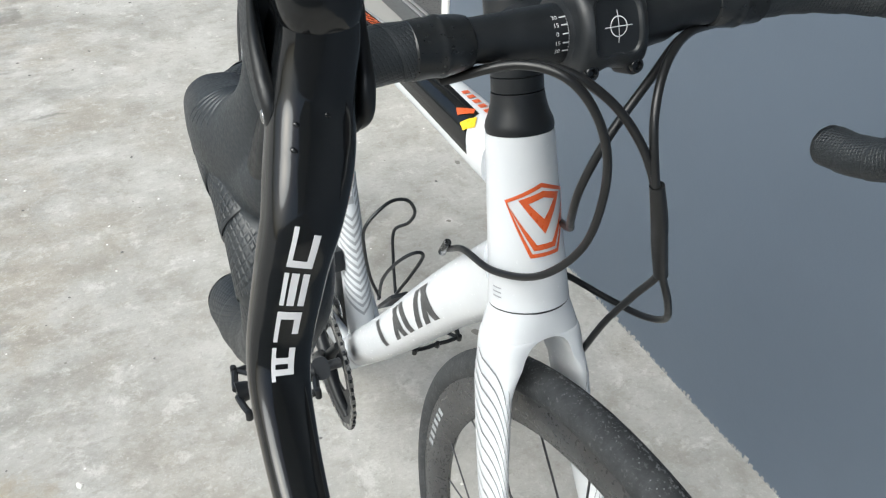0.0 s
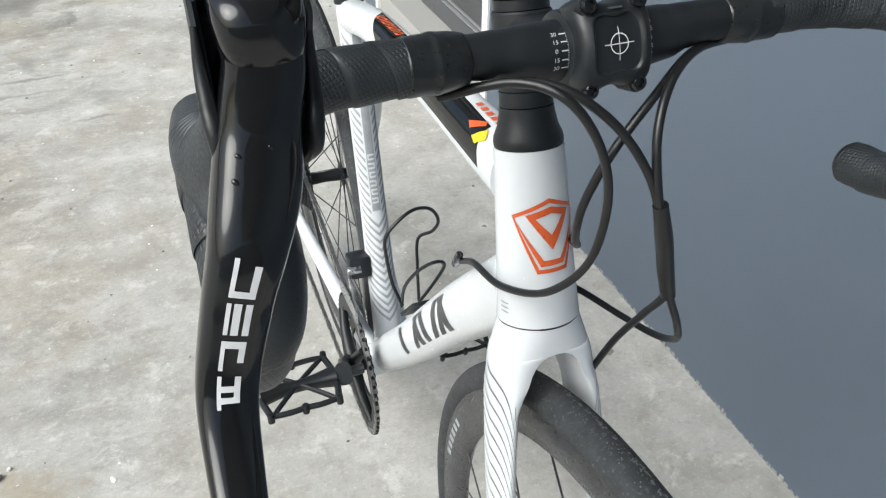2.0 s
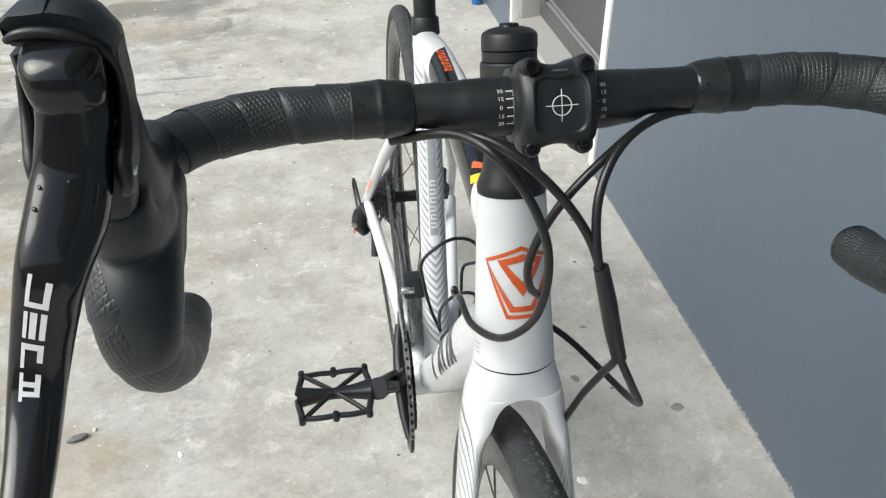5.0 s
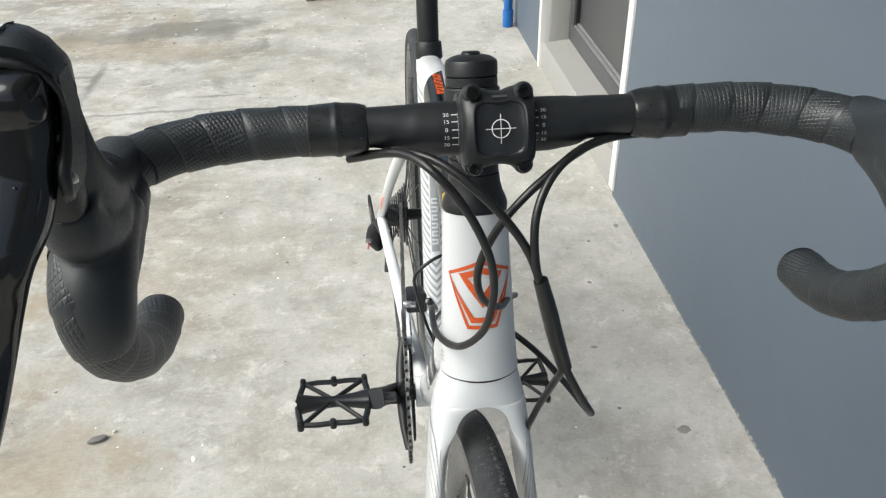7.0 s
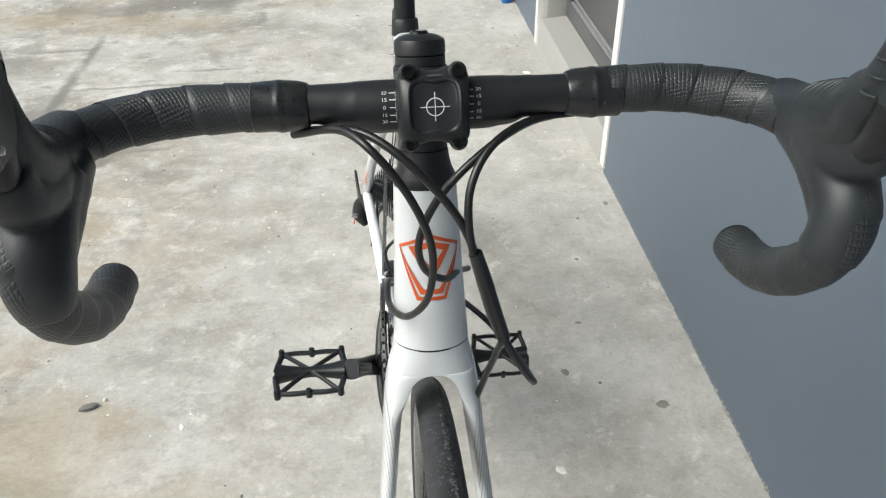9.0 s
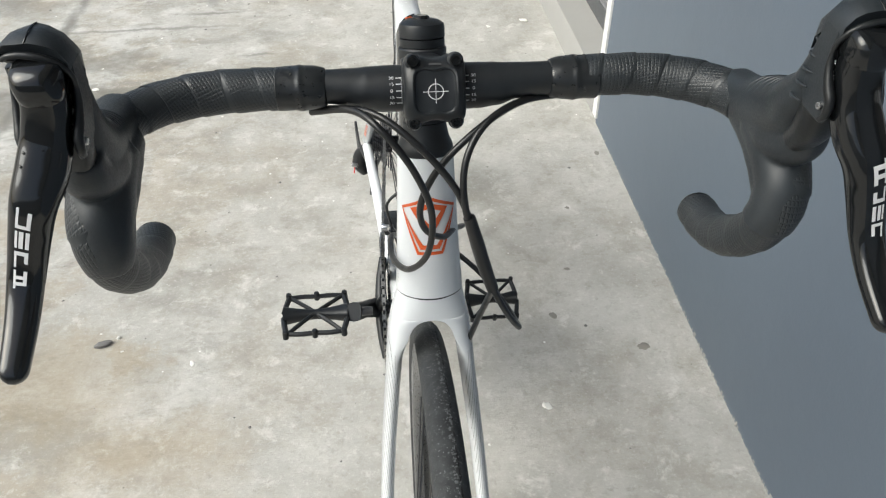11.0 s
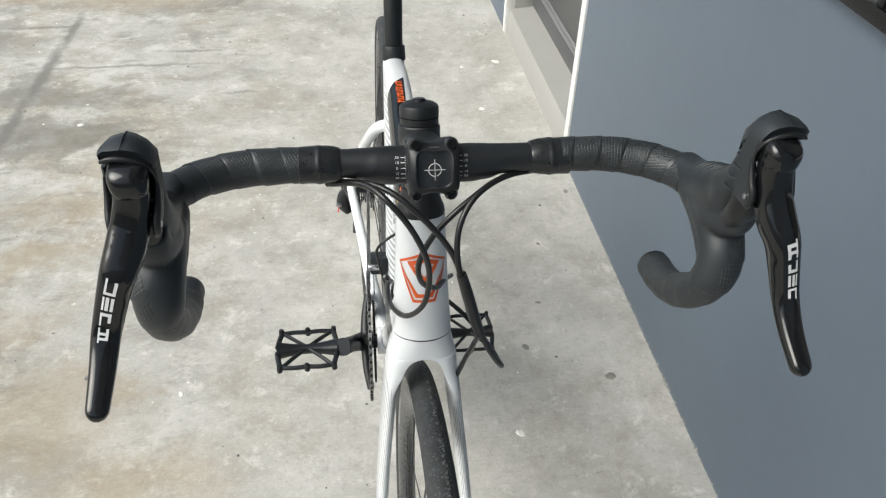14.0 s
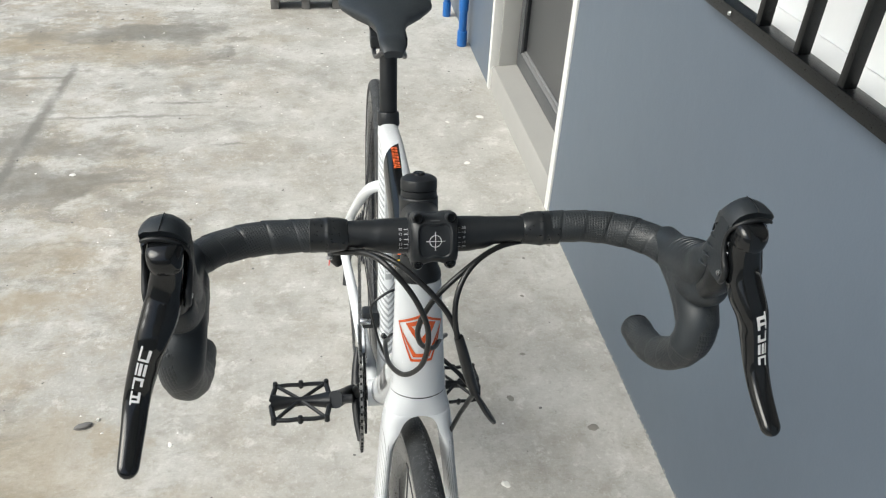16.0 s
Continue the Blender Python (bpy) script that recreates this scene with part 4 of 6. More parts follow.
bm = bmesh.new()
toothed(bm, BB + X * RING_X, 50, 0.101, 0.0035, 0.078)
crankset = bpart("crankset", bm, BLACK_SATIN, None, "black double crankset", True)
bm = bmesh.new()
toothed(bm, BB + X * (RING_X + 0.008), 34, 0.069, 0.0035, 0.050)
bpart("inner_chainring", bm, BLACK_SATIN, crankset, "", True)
for k in range(4):
    a = 0.6 + k * math.pi / 2
    bm = bmesh.new()
    tube(bm, [BB + X * (RING_X - 0.006), BB + Vector((RING_X - 0.006, 0.045 * math.cos(a), 0.045 * math.sin(a))), BB + Vector((RING_X - 0.001, 0.084 * math.cos(a), 0.084 * math.sin(a)))], [0.011, 0.008, 0.006], 8, 10)
    bpart("spider_arm", bm, BLACK_SATIN, crankset, "", True)
bm = bmesh.new()
rod(bm, BB - X * 0.075, BB + X * 0.075, 0.0125, 0.0125, 24, 0.0015)
bpart("spindle", bm, BLACK_SATIN, crankset, "", True)
for ped, x0, x1 in ((PED_R, -0.066, -0.078), (PED_L, 0.062, 0.078)):
    bm = bmesh.new()
    p1 = Vector((x1, ped.y, ped.z))
    p1 = TURNED.inverted() @ p1
    Skin(spline([BB + X * x0 - (p1 - BB).normalized() * 0.012, BB.lerp(p1, 0.4) + X * (x0 + x1) / 2 * 0.6, p1 + (p1 - BB).normalized() * 0.013], 16), [0.0085, 0.0080, 0.0105], [0.017, 0.0130, 0.0140], 16, X, 3).fill(bm)
    bpart("crank_arm", bm, BLACK_SATIN, crankset, "black crank arm", True)


def pedal(c, sgn, tilt):
    """A black platform pedal: a spindle barrel, a waisted cage of rails and cross braces with pins."""
    m = Matrix.Translation(c) @ Matrix.Rotation(tilt, 4, "X")
    wd = 0.0395
    bm = bmesh.new()
    sk = Skin([m @ Vector((x, 0, 0)) for x in [(-sgn * 0.046) + sgn * 0.092 * i / 20 for i in range(21)]], lambda t: 0.0062 + 0.0075 * abs(2 * t - 1) ** 1.5, lambda t: 0.007 + 0.0045 * abs(2 * t - 1) ** 2, 14, Vector((0, 1, 0)), 3)
    sk.fill(bm)
    p = bpart("pedal", bm, PLASTIC, None, "black platform pedal with open cage")
    bm = bmesh.new()
    rod(bm, m @ Vector((-sgn * 0.082, 0, 0)), m @ Vector((-sgn * 0.046, 0, 0)), 0.0065, 0.0065, 16, 0.0008)
    bpart("pedal_axle", bm, DARK_STEEL, p)
    for sy in (-1, 1):
        # outer rails
        bm = bmesh.new()
        tube(bm, [m @ Vector((x, sy * y, 0)) for x, y in ((-0.040, wd - 0.001), (-0.02, wd + 0.001), (0, wd), (0.02, wd + 0.001), (0.040, wd - 0.001))], 0.0036, 14, 8)
        bpart("rail", bm, PLASTIC, p)
        for x in (-0.041, 0.0, 0.041):
            bm = bmesh.new()
            rod(bm, m @ Vector((x, sy * (wd + 0.001), -0.006)), m @ Vector((x, sy * (wd + 0.001), 0.0065)), 0.0045, 0.004, 10, 0.0008)
            bpart("pin_boss", bm, PLASTIC, p)
        for sxx in (-1, 1):
            bm = bmesh.new()
            tube(bm, [m @ Vector((sxx * 0.046, sy * 0.006, 0)), m @ Vector((sxx * 0.044, sy * 0.02, 0)), m @ Vector((sxx * 0.040, sy * wd, 0))], 0.0042, 8, 8)
            bpart("end_rail", bm, PLASTIC, p)
            bm = bmesh.new()
            tube(bm, [m @ Vector((sxx * 0.003, sy * 0.003, 0.003)), m @ Vector((sxx * 0.020, sy * 0.020, 0.002)), m @ Vector((sxx * 0.038, sy * (wd - 0.001), 0))], 0.0032, 8, 8)
            bpart("brace", bm, PLASTIC, p)
    return p


pedal(PED_R, -1, radians(-4))
pedal(PED_L, 1, radians(12))

# cassette, chain, derailleurs
cass = None
for k, (r, t) in enumerate(((0.056, 28), (0.050, 25), (0.046, 23), (0.042, 21), (0.038, 19), (0.034, 17), (0.031, 15), (0.027, 13), (0.024, 11))):
    bm = bmesh.new()
    toothed(bm, REAR + X * (-0.031 - k * 0.0040), t, r, 0.0027, 0.017)
    ob = bpart("cassette" if k == 0 else "sprocket", bm, DARK_STEEL, cass, "grey steel cassette" if k == 0 else "", True)
    cass = cass or ob
bm = bmesh.new()
rod(bm, REAR + X * -0.026, REAR + X * -0.066, 0.022, 0.020, 28, 0.001)
bpart("freehub", bm, BLACK_SATIN, cass, "", True)
chain_x0, chain_x1 = RING_X, -0.039
pulley1, pulley2 = REAR + Vector((-0.060, 0.022, -0.062)), REAR + Vector((-0.060, -0.008, -0.125))
loop = [REAR + Vector((chain_x1, 0.038 * math.cos(radians(a)), 0.038 * math.sin(radians(a)))) for a in (90, 60, 30, 0, -30, -55)]
loop += [pulley1 + Vector((0, -0.014, 0.0)), pulley1.lerp(pulley2, 0.5) + Vector((0, 0.004, 0)), pulley2 + Vector((0, 0.017, 0)), pulley2 + Vector((0, 0.006, -0.018)), pulley2 + Vector((0, -0.012, -0.016))]
loop += [BB + Vector((chain_x0, 0.101 * math.cos(radians(a)), 0.101 * math.sin(radians(a)))) for a in (270, 240, 210, 180, 150, 120, 95)]
dense = []
for a, b in zip(loop, loop[1:] + loop[:1]):
    steps = max(1, int((b - a).length / 0.004))
    dense += [a.lerp(b, i / steps) for i in range(steps)]
prev, links = dense[0], [dense[0]]
for q in dense[1:] + dense[:1]:
    while (q - prev).length >= 0.0127:
        prev = prev + (q - prev).normalized() * 0.0127
        links.append(prev.copy())
bm = bmesh.new()
for i, (a, b) in enumerate(zip(links, links[1:])):
    d = (b - a).normalized()
    m = basis((a + b) / 2, d, X)
    w = 0.0062 if i % 2 else 0.0042
    vs = bmesh.ops.create_cube(bm, size=1, matrix=m @ Matrix.Diagonal((0.0158, w, 0.0075 if i % 2 else 0.0068, 1)))["verts"]
bpart("chain", bm, CHAIN_STEEL, None, "oiled grey steel chain", True)
bm = bmesh.new()
tube(bm, [REAR + Vector((-0.082, 0.004, -0.018)), REAR + Vector((-0.092, 0.014, -0.040)), REAR + Vector((-0.094, 0.020, -0.066)), REAR + Vector((-0.084, 0.022, -0.088))], [0.009, 0.013, 0.015, 0.010], 16, 14)
rd = bpart("rear_derailleur", bm, BLACK_MATT, None, "black rear derailleur with red cable end", True)
bm = bmesh.new()
rod(bm, REAR + Vector((-0.098, 0.004, -0.058)), REAR + Vector((-0.110, 0.002, -0.056)), 0.005, 0.0045, 14, 0.001)
bpart("adjuster_bolt", bm, STEEL, rd, "", True)
for pl in (pulley1, pulley2):
    bm = bmesh.new()
    toothed(bm, pl, 11, 0.019, 0.004, 0.006)
    bpart("jockey_wheel", bm, BLACK_MATT, rd, "", True)
bm = bmesh.new()
tube(bm, [pulley1 - X * 0.008, pulley1.lerp(pulley2, 0.5) - X * 0.008, pulley2 - X * 0.008], [0.009, 0.006, 0.009], 10, 10)
bpart("cage_plate", bm, BLACK_MATT, rd, "", True)
bm = bmesh.new()
tube(bm, [(-0.078, 0.80, 0.325), (-0.090, 0.84, 0.335), (-0.098, 0.90, 0.350), (-0.100, 0.935, 0.318), (-0.096, 0.905, 0.285)], 0.0025, 30, 8)
bpart("gear_cable", bm, CABLE, rd, "", True)
bm = bmesh.new()
rod(bm, (-0.104, 0.857, 0.274), (-0.106, 0.848, 0.263), 0.0011, 0.0014, 8)
bpart("cable_end", bm, RED, rd, "red cable end cap", True)
bm = bmesh.new()
rod(bm, (-0.100, 0.874, 0.294), (-0.104, 0.857, 0.274), 0.0006, 0.0006, 6)
bpart("inner_wire", bm, DARK_STEEL, rd, "", True)
bm = bmesh.new()
block(bm, Matrix.Translation(BB + Vector((-0.030, 0.035, 0.150))) @ Matrix.Rotation(radians(-14), 4, "X"), 0.030, 0.030, 0.032, 0.006)
fd = bpart("front_derailleur", bm, BLACK_MATT, None, "black front derailleur with silver cage", True)
for dx in (-0.052, -0.040):
    bm = bmesh.new()
    slab(bm, [(-0.045, -0.012), (0.0, -0.020), (0.050, -0.028), (0.052, -0.008), (0.0, 0.006), (-0.040, 0.006)], basis(BB + Vector((dx, 0.010, 0.118)), (0, 1, 0), (0, 0, 1)), 0.0015)
    bpart("cage_plate", bm, STEEL, fd, "silver cage plate", True)
bm = bmesh.new()
rod(bm, BB + Vector((-0.048, 0.022, 0.152)), BB + Vector((-0.030, 0.022, 0.152)), 0.006, 0.006, 14, 0.001)
bpart("pinch_bolt", bm, STEEL, fd, "", True)

# bottle cage: bent black rod on the down tube
bm = bmesh.new()
DTN, DTD = Vector((0, 0.76, 0.65)), Vector((0, 0.65, -0.76))
DC = Vector((0, 0.295, 0.463)) + DTN * 0.030

tube(bm, [(-0.013, 0.338, 0.470), (-0.024, 0.338, 0.505), (-0.034, 0.325, 0.560), (-0.036, 0.316, 0.592), (-0.020, 0.318, 0.609), (0.0, 0.326, 0.613), (0.022, 0.338, 0.600), (0.036, 0.352, 0.572), (0.034, 0.366, 0.548), (0.021, 0.380, 0.530), (0.019, 0.378, 0.490), (0.013, 0.355, 0.455)], 0.0020, 80, 8)
cage = bpart("bottle_cage", bm, BLACK_SATIN, None, "black wire bottle cage", True)
bm = bmesh.new()
tube(bm, [(-0.012, 0.345, 0.462), (-0.016, 0.318, 0.515), (-0.010, 0.288, 0.560), (0.006, 0.277, 0.577), (0.020, 0.288, 0.560), (0.020, 0.320, 0.510), (0.012, 0.350, 0.458)], 0.0020, 50, 8)
bpart("lower_hoop", bm, BLACK_SATIN, cage, "", True)
bm = bmesh.new()
block(bm, basis(DC + DTD * 0.02, X, DTD), 0.022, 0.075, 0.005, 0.002)
bpart("mount_plate", bm, BLACK_SATIN, cage, "", True)

# --- seat ---
SEAT_D = (CLAMP - BB).normalized()
bm = bmesh.new()
rod(bm, CLAMP - SEAT_D * 0.03, CLAMP + SEAT_D * 0.135, 0.0136, 0.0136, 28, 0.001)
bpart("seatpost", bm, BLACK_SATIN, None, "black seatpost", True)
bm = bmesh.new()
rod(bm, CLAMP - SEAT_D * 0.006, CLAMP + SEAT_D * 0.016, 0.0180, 0.0168, 32, 0.002)
bpart("seat_clamp", bm, BLACK_MATT, None, "black seat clamp collar", True)
bm = bmesh.new()
SAD_Y, SAD_Z = 0.488, 0.908
secs = [(0.0, 0.013, 0.010, -0.008), (0.010, 0.018, 0.014, -0.002), (0.04, 0.0195, 0.016, 0.0), (0.08, 0.021, 0.018, 0.0), (0.12, 0.032, 0.021, 0.0), (0.155, 0.055, 0.023, 0.001), (0.19, 0.0735, 0.023, 0.003), (0.225, 0.0745, 0.022, 0.006), (0.25, 0.066, 0.018, 0.006), (0.266, 0.045, 0.010, 0.003)]
rings = []
for dy, hw, hh, dz in secs:
    ring = []
    for k in range(28):
        a = 2 * math.pi * k / 28
        x = hw * math.copysign(abs(math.cos(a)) ** 0.7, math.cos(a))
        z = math.sin(a)
        drop = -0.35 * hh * (abs(x) / 0.07) ** 1.5
        ring.append(Vector((x, SAD_Y + dy, SAD_Z + dz + drop + (z * 0.35 * hh if z > 0 else z * 1.1 * hh * (0.5 + 0.5 * abs(math.cos(a)))))))
    rings.append(ring)
add_rings(bm, rings)
saddle = bpart("saddle", bm, RUBBER, None, "black padded road saddle", True)
for sx in (-1, 1):
    bm = bmesh.new()
    tube(bm, [(sx * 0.012, SAD_Y + 0.025, SAD_Z - 0.016), (sx * 0.022, SAD_Y + 0.07, SAD_Z - 0.040), (sx * 0.022, SAD_Y + 0.16, SAD_Z - 0.042), (sx * 0.030, SAD_Y + 0.24, SAD_Z - 0.010)], 0.0035, 26, 8)
    bpart("rail", bm, DARK_STEEL, saddle, "", True)
bm = bmesh.new()
top = CLAMP + SEAT_D * 0.125
block(bm, Matrix.Translation(top), 0.056, 0.034, 0.020, 0.005)
bpart("saddle_clamp", bm, BLACK_MATT, None, "", True)

# --- headset, stem ---
def turned_body(rows, segs=40):
    """A body round the steering axis from (s, radius) rows."""
    bm = bmesh.new()
    s, u = X, STEER_F
    add_rings(bm, [[steer(d) + (s * math.cos(2 * math.pi * k / segs) + u * math.sin(2 * math.pi * k / segs)) * r for k in range(segs)] for d, r in rows])
    return bm


bpart("headset_cover", turned_body([(0.1287, 0.0228), (0.1320, 0.0233), (0.1360, 0.0224), (0.1415, 0.0200), (0.1485, 0.0184), (0.1545, 0.0177)]), BLACK_SATIN, None, "black flared headset cover")
bpart("spacer", turned_body([(0.1549, 0.0168), (0.1553, 0.0174), (0.1645, 0.0174), (0.1649, 0.0168)]), BLACK_SATIN)
bpart("spacer", turned_body([(0.1651, 0.0168), (0.1655, 0.0174), (0.1751, 0.0174), (0.1755, 0.0168)]), BLACK_SATIN)
bm = turned_body([(0.1757, 0.0182), (0.1767, 0.0190), (0.2123, 0.0190), (0.2135, 0.0180)])
stem_a, stem_b = steer(0.194, 0, 0.004), BAR + STEM_N * -0.004
axis = (stem_b - stem_a).normalized()
Skin([stem_a.lerp(stem_b, i / 20) for i in range(21)], lambda t: 0.0185 - 0.0035 * math.sin(math.pi * t) + 0.002 * t, lambda t: 0.0180 - 0.002 * math.sin(math.pi * t), 32, X, 2.6).fill(bm)
stem = bpart("stem", bm, BLACK_MATT, None, "matt black alloy stem")
bm = bmesh.new()
rod(bm, BAR - X * 0.0205, BAR + X * 0.0205, 0.0205, 0.0205, 40, 0.002)
bpart("bar_clamp", bm, BLACK_MATT, stem)
bm = turned_body([(0.2137, 0.0166), (0.2141, 0.0176), (0.2200, 0.0176), (0.2204, 0.0168)])
bpart("top_spacer", bm, BLACK_SATIN, stem, "black spacer ring")
bm = turned_body([(0.2207, 0.0170), (0.2211, 0.0178), (0.2287, 0.0178), (0.2309, 0.0170), (0.2330, 0.0136), (0.2343, 0.0088), (0.2347, 0.004)])
bpart("stem_cap", bm, BLACK_SATIN, stem, "black domed stem cap")
bm = turned_body([(0.2340, 0.0065), (0.2357, 0.0062), (0.2367, 0.0050)], 24)
bpart("cap_bolt", bm, BLACK_GLOSS, stem)

# faceplate: local x across, y up the plate, z out of it
PLATE = basis(BAR + STEM_N * 0.0160, X, STEM_U)


def plate_outline(w, h, k):
    """A rounded four-cornered outline drawn out at its corners to ears."""
    out = []
    for i in range(48):
        a = 2 * math.pi * i / 48
        c, s = math.cos(a), math.sin(a)
        f = (abs(c) ** 5 + abs(s) ** 5) ** (-1 / 5)
        ear = k * abs(math.sin(2 * a)) ** 3
        pinch_y = 0.0012 * max(0, abs(s) - 0.93) / 0.07
        out.append((c * f * w + math.copysign(ear * 0.4, c), s * f * h - math.copysign(pinch_y, s) + math.copysign(ear, s)))
    return out


def curved_plate(bm, outline_fn, levels):
    """Rows of the outline from the back to the front, wrapped about the bar."""
    rows = []
    for w, h, k, z in levels:
        rows.append([PLATE @ Vector((x + 0.0008, y, z - 14.0 * y * y)) for x, y in outline_fn(w, h, k)])
    add_rings(bm, rows)


bm = bmesh.new()
curved_plate(bm, plate_outline, [(0.0195, 0.0205, 0.0022, -0.010), (0.0205, 0.0215, 0.0026, -0.002), (0.0205, 0.0215, 0.0026, 0.0080), (0.0196, 0.0206, 0.0024, 0.0112), (0.0178, 0.0188, 0.0014, 0.0132), (0.0150, 0.0158, 0.0, 0.0142), (0.0140, 0.0148, 0.0, 0.0138), (0.0130, 0.0140, 0.0, 0.0124), (0.0122, 0.0132, 0.0, 0.0121)])
plate = bpart("faceplate", bm, BLACK_MATT, stem, "matt black faceplate with a white cross-hair", sharp=30)
for bx in (-1, 1):
    for by in (-1, 1):
        o = PLATE @ Vector((bx * 0.0142 + 0.0006, by * 0.0200 - 0.0008, 0.0026 + by * 0.0022))
        nz = (PLATE.to_3x3() @ Vector((0, by * 0.12, 1))).normalized()
        bm = bmesh.new()
        rod(bm, o - nz * 0.010, o + nz * 0.0045, 0.0058, 0.0054, 24, 0.0008)
        bpart("bolt_boss", bm, BLACK_MATT, plate)
        bm = bmesh.new()
        base = basis(o + nz * 0.0046, X, nz.cross(X))
        ringp = [(0.0042, 0.0), (0.0042, 0.0022), (0.0036, 0.0030), (0.0024, 0.0030), (0.0022, 0.0012), (0.0, 0.0012)]
        rows = [[base @ Vector((r * math.cos(2 * math.pi * k / 18), r * math.sin(2 * math.pi * k / 18), z)) for k in range(18)] for r, z in ringp[:-1]]
        add_rings(bm, rows)
        bpart("bolt", bm, BLACK_GLOSS, plate, "black socket bolt")


def plate_pt(x, y, z=0.0125):
    return PLATE @ Vector((x + 0.0010, y, z - 14.0 * y * y))


def flat_strip(bm, pts, w, place):
    """A narrow strip along (x, y) points, placed by a function."""
    rows = []
    for i, p in enumerate(pts):
        d = (Vector(pts[min(i + 1, len(pts) - 1)]) - Vector(pts[max(i - 1, 0)])).normalized()
        nrm = Vector((-d.y, d.x)) * w / 2
        rows.append((bm.verts.new(place(p[0] - nrm.x, p[1] - nrm.y)), bm.verts.new(place(p[0] + nrm.x, p[1] + nrm.y))))
    for a, b in zip(rows, rows[1:]):
        bm.faces.new((a[0], b[0], b[1], a[1]))


for pts, w in (([(-0.0085 + 0.017 * i / 10, 0) for i in range(11)], 0.00045), ([(0, -0.0082 + 0.0164 * i / 10) for i in range(11)], 0.00045), ([(0.0050 * math.cos(2 * math.pi * i / 40), 0.0050 * math.sin(2 * math.pi * i / 40)) for i in range(41)], 0.00055)):
    bm = bmesh.new()
    flat_strip(bm, pts, w, lambda x, y: plate_pt(x, y))
    bpart("crosshair_line", bm, WHITE_PRINT, plate, "white printed line")
bm = bmesh.new()
flat_strip(bm, [(-0.004, 0.0176), (0.004, 0.0176)], 0.0011, lambda x, y: plate_pt(x, y, 0.0148))
bpart("lettering_bar", bm, DARK_DECAL, plate, "small dark grey lettering bar")

# --- handlebar ---
bar_r = [(0.0, 0.0159), (0.032, 0.0159), (0.044, 0.0150), (0.058, 0.0126), (0.070, 0.0116), (0.12, 0.0115)]


def bar_radius(x):
    x = abs(x)
    for (a, ra), (b, rb) in zip(bar_r, bar_r[1:]):
        if x <= b:
            t = (x - a) / (b - a)
            return ra + (rb - ra) * t * t * (3 - 2 * t)
    return 0.012


def grip_path(sx):
    up = (0, 0.001, 0.0015, 0.001, 0.0005, 0, 0, 0, 0, 0, 0, 0, 0)
    out = (0, 0, 0.001, 0.002, 0.003, 0.004, 0.005, 0.005, 0.004, 0.002, 0, 0, 0)
    pts = [(sx * 0.080, 0.0265, 0.9200), (sx * 0.115, 0.0262, 0.9205), (sx * 0.150, 0.0225, 0.9210), (sx * 0.180, 0.0100, 0.9215), (sx * 0.198, -0.010, 0.9225), (sx * 0.2045, -0.038, 0.9240), (sx * 0.2045, -0.066, 0.9200), (sx * 0.2045, -0.087, 0.9050), (sx * 0.2040, -0.0915, 0.885), (sx * 0.2040, -0.0775, 0.8575), (sx * 0.2045, -0.0500, 0.8315), (sx * 0.2060, -0.022, 0.8170), (sx * 0.2075, 0.007, 0.8105)]
    if sx > 0:
        pts = [(p[0] + o, p[1], p[2] + u) for p, u, o in zip(pts, up, out)]
    return spline(pts, 330)


bm = bmesh.new()
Skin([BAR + X * (-0.115 + 0.23 * i / 80) + Vector((0, 0, 0.8 * (0.0159 - bar_radius(-0.115 + 0.23 * i / 80)))) for i in range(81)], lambda t: bar_radius(-0.115 + 0.23 * t), lambda t: bar_radius(-0.115 + 0.23 * t), 36, Vector((0, 1, 0))).fill(bm)
handlebar = bpart("handlebar", bm, BLACK_MATT, None, "matt black drop handlebar with white angle scale")


def bar_pt(x, a, lift=0.0003):
    """A place on the bar's skin, a degrees above the middle of the plate."""
    d = STEM_N * math.cos(radians(a)) + STEM_U * math.sin(radians(a))
    return BAR + X * x + d * (bar_radius(x) + lift)


def text_mesh(word, size):
    cu = bpy.data.curves.new("numeral", "FONT")
    cu.body, cu.size, cu.align_x, cu.align_y = word, size, "CENTER", "CENTER"
    tmp = new("numeral", cu)
    bpy.context.view_layer.update()
    me = bpy.data.meshes.new_from_object(tmp.evaluated_get(bpy.context.evaluated_depsgraph_get()))
    bpy.data.objects.remove(tmp)
    b = bmesh.new()
    b.from_mesh(me)
    bpy.data.meshes.remove(me)
    return b


for sx in (-1, 1):
    for word, a in (("30", 31), ("15", 16), ("0", 0), ("15", -16), ("30", -31)):
        bm = bmesh.new()
        x0, x1 = (0.0212, 0.0248) if sx > 0 else (-0.0248, -0.0212)
        g = [[bm.verts.new(bar_pt(x, a + da)) for x in (x0, x1)] for da in (-1.1, 1.1)]
        bm.faces.new((g[0][0], g[0][1], g[1][1], g[1][0]))
        bpart("scale_tick", bm, WHITE_PRINT, handlebar)
        bm = text_mesh(word, 0.0030)
        for v in bm.verts:
            v.co = bar_pt(sx * 0.0278 + v.co.x * 1.15, a + math.degrees(v.co.y / 0.0159))
        bpart("scale_number", bm, WHITE_PRINT, handlebar, "white printed " + word)
    for k in range(24):
        bm = bmesh.new()
        a = -33 + k * 2.87
        x0, x1 = sorted((sx * 0.0208, sx * 0.0214))
        g = [[bm.verts.new(bar_pt(x, a + da)) for x in (x0, x1)] for da in (-0.4, 0.4)]
        bm.faces.new((g[0][0], g[0][1], g[1][1], g[1][0]))
        bpart("scale_dot", bm, WHITE_PRINT, handlebar)


